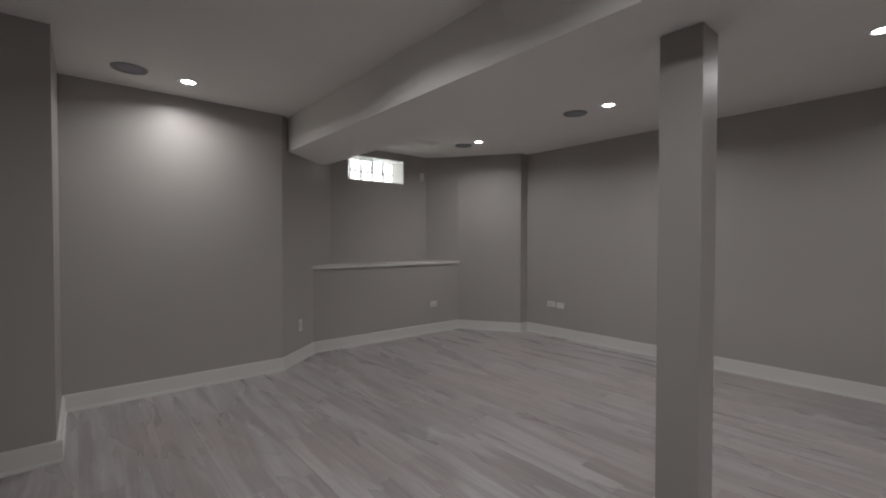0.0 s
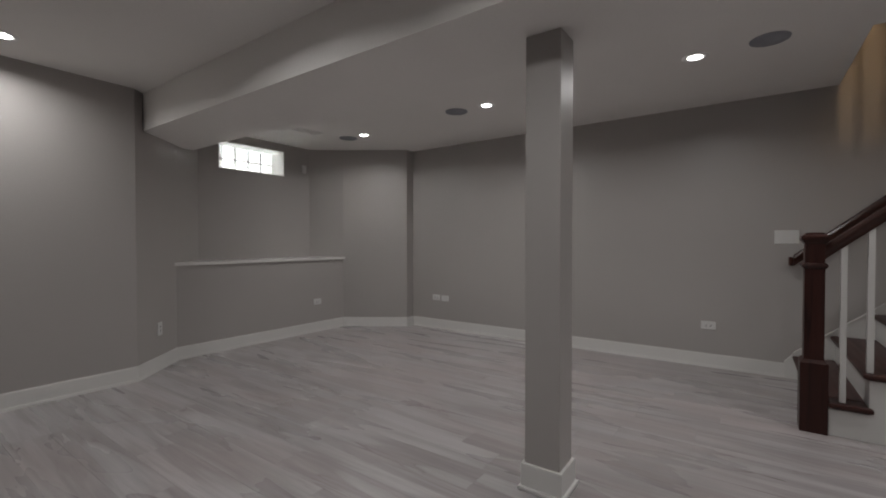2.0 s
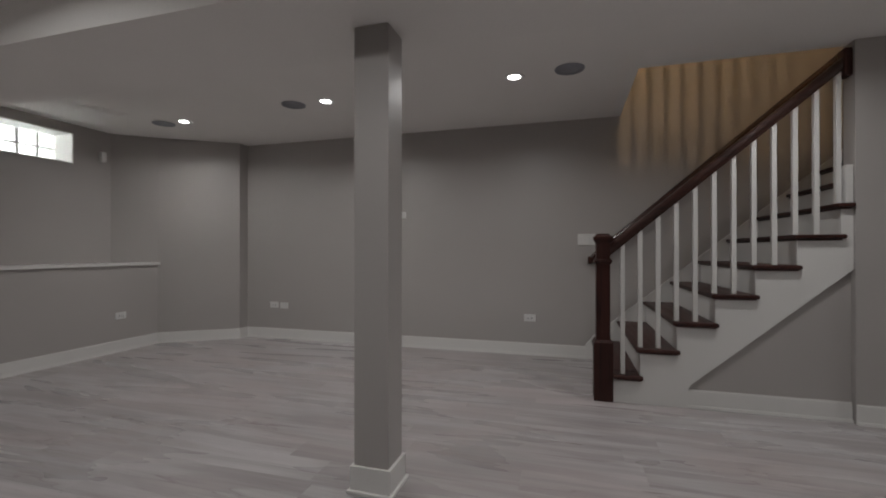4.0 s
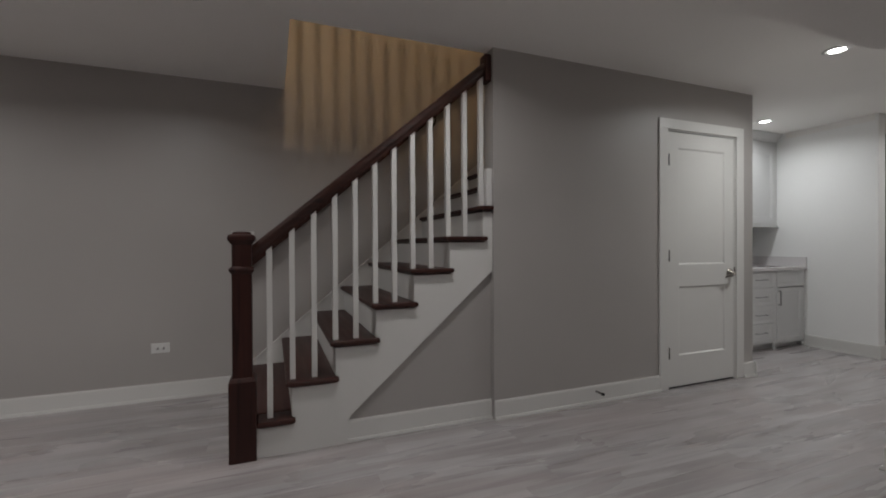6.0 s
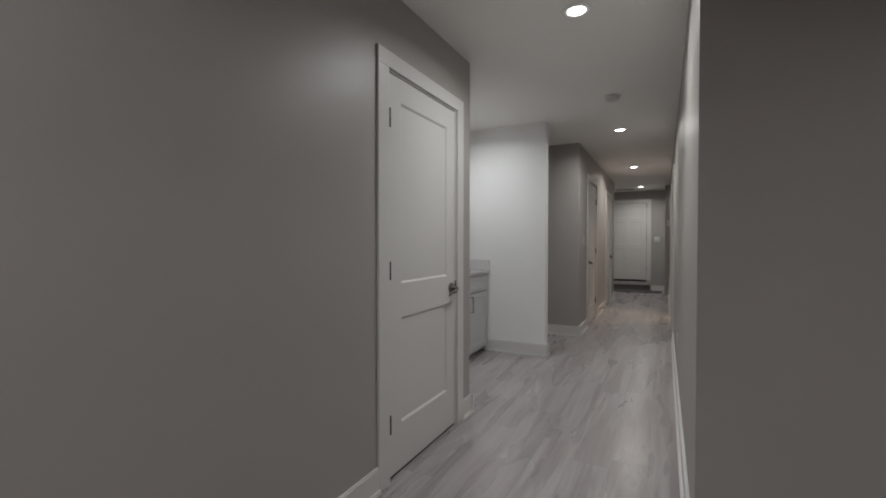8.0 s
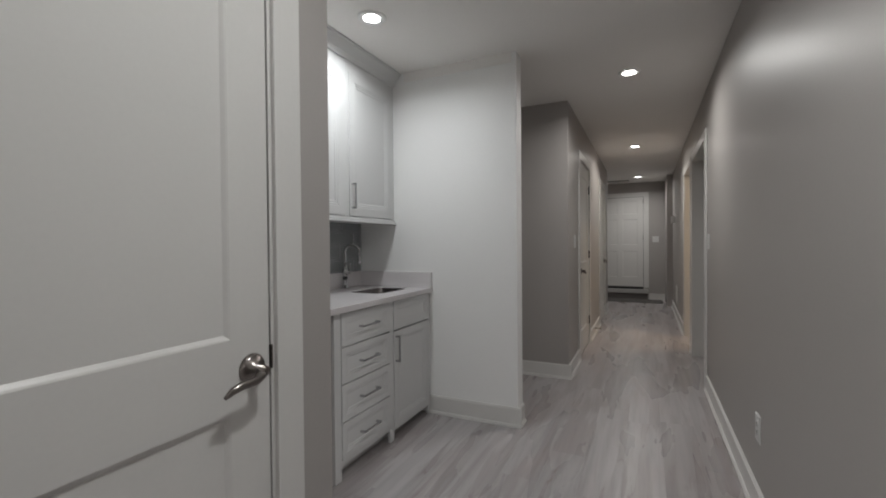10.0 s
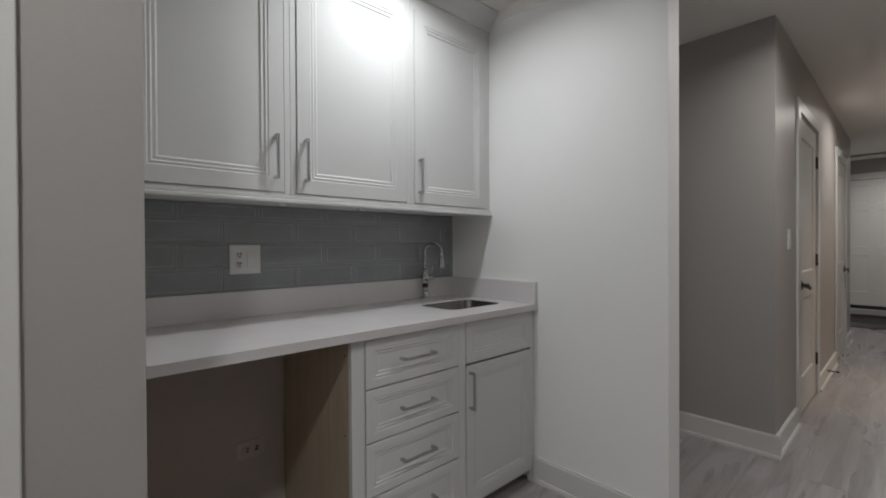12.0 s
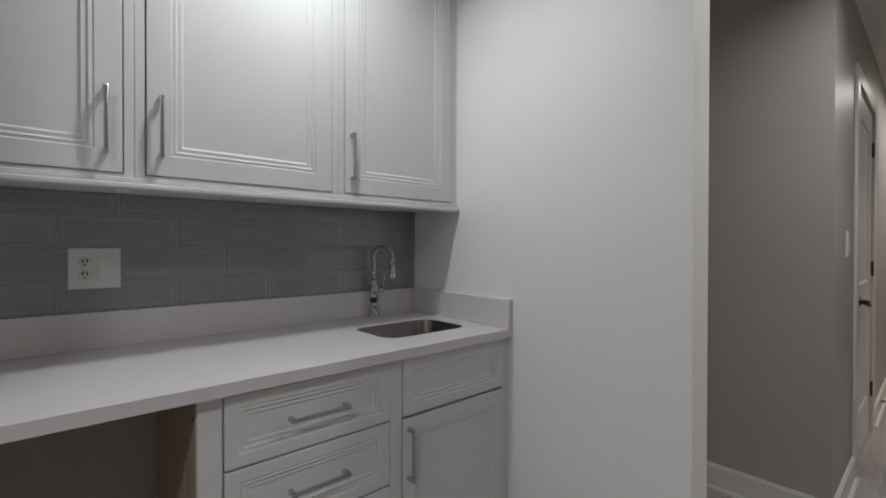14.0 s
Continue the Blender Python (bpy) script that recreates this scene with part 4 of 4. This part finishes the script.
bm = bmesh.new()
hx, hy = (SKX1 - SKX0) / 2, (SKY0 - SKY1) / 2
loops = []
for grow, z in ((0.02, 0), (-0.0012, 0.027), (-0.0022, 0.026), (-0.003, -0.12), (-0.035, -0.15)):
    loops.append([bm.verts.new((x, y, z)) for x, y in rounded(hx + grow, hy + grow, 0.06)])
for a, b in zip(loops[1:], loops[2:]):
    for i in range(len(a)):
        f = bm.faces.new((a[i], a[(i + 1) % len(a)], b[(i + 1) % len(a)], b[i]))
        f.smooth = True
bm.faces.new(loops[-1])
bmesh.ops.delete(bm, geom=loops[0], context="VERTS")
part("bowl", bm, STEEL, sink)
part("drain", lathe(bmesh.new(), [(0.002, -0.147), (0.02, -0.146), (0.035, -0.145), (0.038, -0.149)], 24), CHROME, sink)
faucet = thing("faucet", pose(4.792, -5.534, CT1), "polished chrome gooseneck bar faucet with side lever", "faucet")
part("base", lathe(bmesh.new(), [(0.001, 0), (0.030, 0), (0.031, 0.005), (0.027, 0.009), (0.021, 0.013), (0.019, 0.03), (0.016, 0.048), (0.018, 0.052), (0.018, 0.056), (0.015, 0.062)], 28), CHROME, faucet)
part("body", lathe(bmesh.new(), [(0.015, 0.062), (0.0145, 0.085), (0.0205, 0.094), (0.023, 0.106), (0.0235, 0.120), (0.020, 0.132), (0.014, 0.140), (0.013, 0.150), (0.0165, 0.153), (0.0165, 0.158), (0.011, 0.162)], 28), CHROME, faucet)
part("accent_ring", lathe(bmesh.new(), [(0.0148, 0.064), (0.0165, 0.066), (0.0165, 0.082), (0.0148, 0.084)], 28), BLACK, faucet, "dark accent ring")
pts = [(0, 0, 0.155), (0, 0, 0.20), (0, 0, 0.245)] + [(-0.055 + 0.055 * math.cos(radians(a)), -0.012 * (1 - math.cos(radians(a))), 0.252 + 0.055 * math.sin(radians(a))) for a in range(0, 181, 12)] + [(-0.110, -0.024, 0.225)]
part("spout", tube(bmesh.new(), pts, 0.0088, 16), CHROME, faucet)
part("spray_head", lathe(bmesh.new(), [(0.001, 0.172), (0.010, 0.172), (0.0135, 0.178), (0.0135, 0.20), (0.0115, 0.214), (0.0125, 0.218), (0.0125, 0.224), (0.0095, 0.232)], 20, (-0.110, -0.024, 0)), CHROME, faucet)
arm = part("lever_arm", tube(bmesh.new(), [(0, -0.015, 0.113), (0, -0.030, 0.113), (0, -0.046, 0.113)], [0.013, 0.011, 0.014]), CHROME, faucet)
part("lever", tube(bmesh.new(), [(0, -0.042, 0.115), (-0.003, -0.044, 0.135), (-0.006, -0.047, 0.158), (-0.008, -0.048, 0.176)], [0.006, 0.005, 0.0045, 0.006]), CHROME, arm)

# upper cabinets
UX = 4.536
UZ0, UZ1 = 1.382, 2.285
spans = ((-4.155, -4.635, 0.446), (-4.686, -5.208, 0.030), (-5.259, -5.754, 0.022))
cuts = (BAR_S - 0.0005, -4.6605, -5.2335, BAR_R + 0.0005)
for (a, b, side), c0, c1 in zip(spans, cuts, cuts[1:]):
    cab = thing("wall_cabinet", facing("-x", UX, c0), "white framed wall cabinet with moulded door, shut", "cabinet", "wall cabinets over the bar")
    w = c0 - c1
    p0, p1 = c0 - a, c0 - b
    part("body", boxed(0.0005, 0.021, 1.357, w - 0.0005, BACK - UX - 0.001, 2.432), CAB, cab)
    bm = bmesh.new()
    box(bm, 0.0005, 0.0, 1.372, p0 - 0.0035, 0.0205, 2.43, bevel=0.001)
    box(bm, p1 + 0.0035, 0.0, 1.372, w - 0.0005, 0.0205, 2.43, bevel=0.001)
    box(bm, p0 - 0.0035, 0.0005, 1.372, p1 + 0.0035, 0.0205, UZ0 - 0.003)
    box(bm, p0 - 0.0035, 0.0005, UZ1 + 0.002, p1 + 0.0035, 0.0205, 2.43)
    part("face_frame", bm, CAB, cab)
    d = part("door", profiled(bmesh.new(), p0, UZ0, p1, UZ1, [(i, y - 0.004) for i, y in CABDOOR]), CAB, cab, "white door with moulded sunk panel")
    bar_pull(d, p0 + side, 1.508, 0.162, True, -0.004)
lr = thing("light_rail", facing("-x", UX, BAR_S), "white moulded rail under the wall cabinets", "trim")
part("rail", boxed(0.0005, -0.022, 1.342, bl(BAR_R) - 0.0005, 0.02, 1.3565, bevel=0.004), CAB, lr)
part("bead", boxed(0.0005, -0.012, 1.357, bl(BAR_R) - 0.0005, -0.0003, 1.371, bevel=0.003), CAB, lr)
cr = thing("crown_moulding", facing("-x", UX, BAR_S), "white crown moulding above the wall cabinets", "trim")
prof = [(-0.0005, 2.349), (-0.012, 2.351), (-0.016, 2.359), (-0.024, 2.378), (-0.048, 2.408), (-0.06, 2.4250), (-0.072, 2.4276), (-0.072, 2.4385), (-0.0005, 2.4385)]
part("moulding", prism(bmesh.new(), prof, 0.0005, bl(BAR_R) - 0.0005, 0), CAB, cr)

# tiles
TZ0, TH, TW = 0.9985, 0.0975, 0.2992
splash = structure("tile_backsplash", boxed(BACK - 0.0085, -4.128, TZ0, BACK - 0.0005, BAR_R + 0.0005, 1.3565), GROUT, "grey glazed subway tile backsplash with raised borders", "backsplash")
TILE_STEPS = [(0.0, 0.0018), (0.0, 0.0015), (0.0015, 0.0), (0.0105, 0.0), (0.0115, 0.003), (0.0145, 0.003), (0.0155, 0.0005)]
made = {}
for row in range(4):
    z0, z1 = TZ0 + row * TH + 0.001, min(TZ0 + (row + 1) * TH - 0.001, 1.356)
    start = -4.2055 + TW if row % 2 == 0 else -4.348 + TW
    for k in range(8):
        a, b = start - k * TW, start - (k + 1) * TW
        a, b = min(a, -4.1285), max(b, BAR_R + 0.001)
        if a - b < 0.02:
            continue
        key = (round(a - b, 3), round(z1 - z0, 3))
        if key not in made:
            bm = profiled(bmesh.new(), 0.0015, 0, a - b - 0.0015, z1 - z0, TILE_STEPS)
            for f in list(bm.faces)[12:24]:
                f.material_index = 1   # the sunk line round the field, pale to stand for edge glare
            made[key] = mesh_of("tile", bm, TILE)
            made[key].materials.append(TILE_GLARE)
        t = new("tile", made[key])
        t.parent = splash
        t.matrix_basis = facing("-x", BACK - 0.0105, a, z0)


# ---- plates and small fittings ----
def duplex(parent, x, z, y, upright=True, paint=PLATE):
    bm = bmesh.new()
    for s in (-0.019, 0.019):
        cx, cz = (x, z + s) if upright else (x + s, z)
        lathe(bm, [(0.001, y - 0.0015), (0.0145, y - 0.0015), (0.0155, y)], 16, (cx, 0, cz), 1)
    o = part("outlet", bm, paint, parent)
    bm = bmesh.new()
    for s in (-0.019, 0.019):
        cx, cz = (x, z + s) if upright else (x + s, z)
        for q in (-0.005, 0.005):
            if upright:
                box(bm, cx + q - 0.0024, y - 0.002, cz - 0.001, cx + q + 0.0024, y - 0.0014, cz + 0.009)
            else:
                box(bm, cx - 0.001, y - 0.002, cz + q - 0.0024, cx + 0.009, y - 0.0014, cz + q + 0.0024)
        box(bm, cx - 0.003, y - 0.002, cz - 0.010, cx + 0.003, y - 0.0014, cz - 0.005)
    tagged(part("slots", bm, SLOT, o), kind="stuff")


def plate(name, m, w, h, kinds, label, category, upright=True, paint=PLATE):
    """A cover plate centred on m's origin; kinds: outlet, switch or blank for each gang."""
    ob = thing(name, m, label, category)
    part("cover", profiled(bmesh.new(), -w / 2, -h / 2, w / 2, h / 2, [(0, -0.0005), (0, -0.004), (0.003, -0.007)]), paint, ob)
    n = len(kinds)
    for i, k in enumerate(kinds):
        off = (i - (n - 1) / 2) * 0.046
        x, z = (off, 0) if upright or n > 1 else (0, 0)
        if k == "outlet":
            duplex(ob, x, z, -0.007, upright, paint)
        elif k == "media":
            for q in (-0.03, 0.0, 0.03):
                part("socket", boxed(x + q - 0.010, -0.0085, z - 0.012, x + q + 0.010, -0.0065, z + 0.012), SLOT, ob, "dark media socket")
        elif k == "switch":
            part("rocker", profiled(bmesh.new(), x - 0.0165, z - 0.0335, x + 0.0165, z + 0.0335, [(0, -0.0065), (0, -0.009), (0.002, -0.0105)]), PLATE, ob)
    return ob


P, W2 = 0.075, 0.125
plate("outlet_plate", facing("-x", EAST, 0.589, 0.388), 0.12, P, ["outlet"], "white horizontal outlet plate on the wall", "outlet", False)
plate("outlet_plate", facing("-x", EAST, 3.745, 0.418), 0.12, P, ["outlet"], "white horizontal outlet plate on the wall", "outlet", False)
plate("outlet_plate", facing("-x", EAST, 3.602, 0.412), 0.115, P, ["blank"], "white blank cover plate beside an outlet", "outlet", False)
plate("outlet_plate", facing("-x", EAST, 2.178, 1.503), 0.115, P, ["media"], "white high media plate with dark sockets", "outlet", False)
plate("outlet_plate", facing("-x", EAST, 2.04, 1.503), 0.115, P, ["blank"], "white blank high cover plate", "outlet", False)
plate("switch_plate", facing("-x", EAST, 0.022, 1.209), 0.168, 0.116, ["switch", "blank", "switch"], "white triple wall switch plate beside the stair", "switch")
plate("outlet_plate", facing("-y", 3.922, D[1], 0.389), 0.12, P, ["outlet"], "white outlet plate below the ledge", "outlet", False)
plate("outlet_plate", pose(1.985, 4.678, 0.372, 0, 0, 41.27), P, 0.12, ["outlet"], "white upright outlet plate on the angled wall", "outlet")
plate("outlet_plate", facing("-x", BACK - 0.0105, -4.590, 1.129), 0.124, 0.122, ["outlet", "switch"], "white outlet and switch plate on the tiles", "outlet")
plate("outlet_plate", facing("-x", BACK - 0.012, -4.606, 0.338), 0.12, P, ["outlet"], "beige outlet plate in the open counter bay", "outlet", False, BAY_PLATE)
plate("outlet_plate", facing("+x", HALL_W, -5.343, 0.38), P, 0.12, ["outlet"], "white outlet plate low on the hall wall", "outlet")
plate("switch_plate", facing("+x", HALL_W, -6.985, 1.2), P, 0.12, ["switch"], "white switch plate beside the doorway", "switch")
plate("switch_plate", facing("-x", HALL_E, -7.31, 1.21), P, 0.12, ["switch"], "white switch plate beside the hall door", "switch")
plate("switch_plate", facing("+y", 2.67, FAR, 1.25), 0.12, 0.12, ["switch", "switch"], "white double switch plate beside the entry door", "switch")
box_unit = thing("thermostat", facing("+x", HALL_W, -11.3, 1.57), "small white boxed thermostat on the hall wall", "thermostat")
part("housing", boxed(-0.045, -0.065, -0.06, 0.045, -0.0005, 0.06, bevel=0.008), PLATE, box_unit)
part("display", boxed(-0.030, -0.0665, -0.005, 0.030, -0.0652, 0.040), GRILLE, box_unit, "grey display window")

# motion sensor in the bay corner
sens = thing("alarm_sensor", pose(3.975, BAY, 2.15), "small white corner alarm sensor", "sensor")
bm = boxed(-0.03, -0.045, -0.055, 0.03, -0.0005, 0.055, bevel=0.010)
part("housing", bm, PLATE, sens)
part("lens", boxed(-0.02, -0.050, -0.035, 0.02, -0.0385, 0.0, bevel=0.002), TRIM, sens)

# door stop on the baseboard
for sx, sy in ((WX, -2.37), (HALL_E, -8.95)):
    stop = thing("door_stop", facing("-x", sx - 0.0145, sy, 0.085), "small dark metal spring door stop on the baseboard", "door stop", "spring door stops")
    part("spring", tube(bmesh.new(), [(0, 0, 0), (0, -0.06, 0.0)], [0.008, 0.006]), NICKEL, stop)
    part("tip", tube(bmesh.new(), [(0, -0.06, 0.0), (0, -0.078, 0.0)], 0.010), BLACK, stop)

# smoke detector
smoke = thing("smoke_detector", pose(2.912, -5.27, H), "round white ceiling smoke detector", "smoke detector")
part("base", lathe(bmesh.new(), [(0.001, -0.001), (0.068, -0.001), (0.068, -0.012), (0.06, -0.014)], 28), PLATE, smoke)
part("cover", lathe(bmesh.new(), [(0.056, -0.0145), (0.056, -0.03), (0.045, -0.04), (0.001, -0.042)], 28), PLATE, smoke)

# ceiling vent near the window
vent = thing("ceiling_vent", pose(3.44, 4.44, H), "small white ceiling air vent", "vent")
part("frame", boxed(-0.16, -0.085, -0.006, 0.16, 0.085, -0.0005, bevel=0.002), CEIL, vent)
for k in range(7):
    part("slat", boxed(-0.14, -0.066 + k * 0.02, -0.010, 0.14, -0.056 + k * 0.02, -0.0065), CEIL, vent)

# ---- floor planks ----
PW, PL = 0.195, 1.22
plank_mesh = {}
rest = bmesh.new()
count = 0
rng = random.Random(4)
cols = int((7.2 - WEST) / PW) + 1
for c in range(cols):
    x0 = WEST + c * PW
    off = rng.random() * PL
    y = 5.2 + off
    while y > FAR:
        y0, y1 = max(y - PL, FAR), min(y, 5.28)
        y -= PL
        cx, cy = x0 + PW / 2, (y0 + y1) / 2
        main = cy > SOUTH - 0.6 and cx < 5.05
        bar = 2.3 < cx < 5.1 and -6.9 < cy <= SOUTH
        hall = 2.3 < cx < 4.75 and cy <= -6.9
        passage = cx > 5.0 and -7.1 < cy < -5.8
        side = -0.2 < cx <= 2.4 and -10.5 < cy < -6.5
        if y1 - y0 < 0.02 or not (main or bar or hall or passage or side):
            continue
        near = cx > -0.6 and cy > -6.9 and not passage and not side and not (cx > 3.8 and cy < -0.2 and cy > -4.0)
        if near and count < 300:
            key = round(y1 - y0, 3)
            if key not in plank_mesh:
                bm = bmesh.new()
                profiled(bm, 0.0002, 0.0002, PW - 0.0002, key - 0.0002, [(0, 0.011), (0, 0.0004), (0.0005, 0)])
                bmesh.ops.rotate(bm, verts=bm.verts, cent=(0, 0, 0), matrix=Matrix(((1, 0, 0), (0, 0, 1), (0, -1, 0))))
                plank_mesh[key] = mesh_of("plank", bm, PLANK)
            p = new("plank", plank_mesh[key])
            p.parent = floor
            p.location = (x0, y0, 0)
            count += 1
        else:
            box(rest, x0 + 0.0003, y0 + 0.0003, -0.011, x0 + PW - 0.0003, y1 - 0.0003, 0.0)
tagged(part("planks_beyond", rest, PLANK, floor), "", "", "", "stuff")

# small cable clips under the wall cabinets
for y in (-4.184, -4.635, -4.981):
    clip = thing("cable_clip", pose(4.56, y, 1.342), "small white cable clip under the cabinet", "clip")
    part("body", boxed(-0.012, -0.014, -0.009, 0.012, 0.014, -0.0002, bevel=0.003), PLATE, clip)
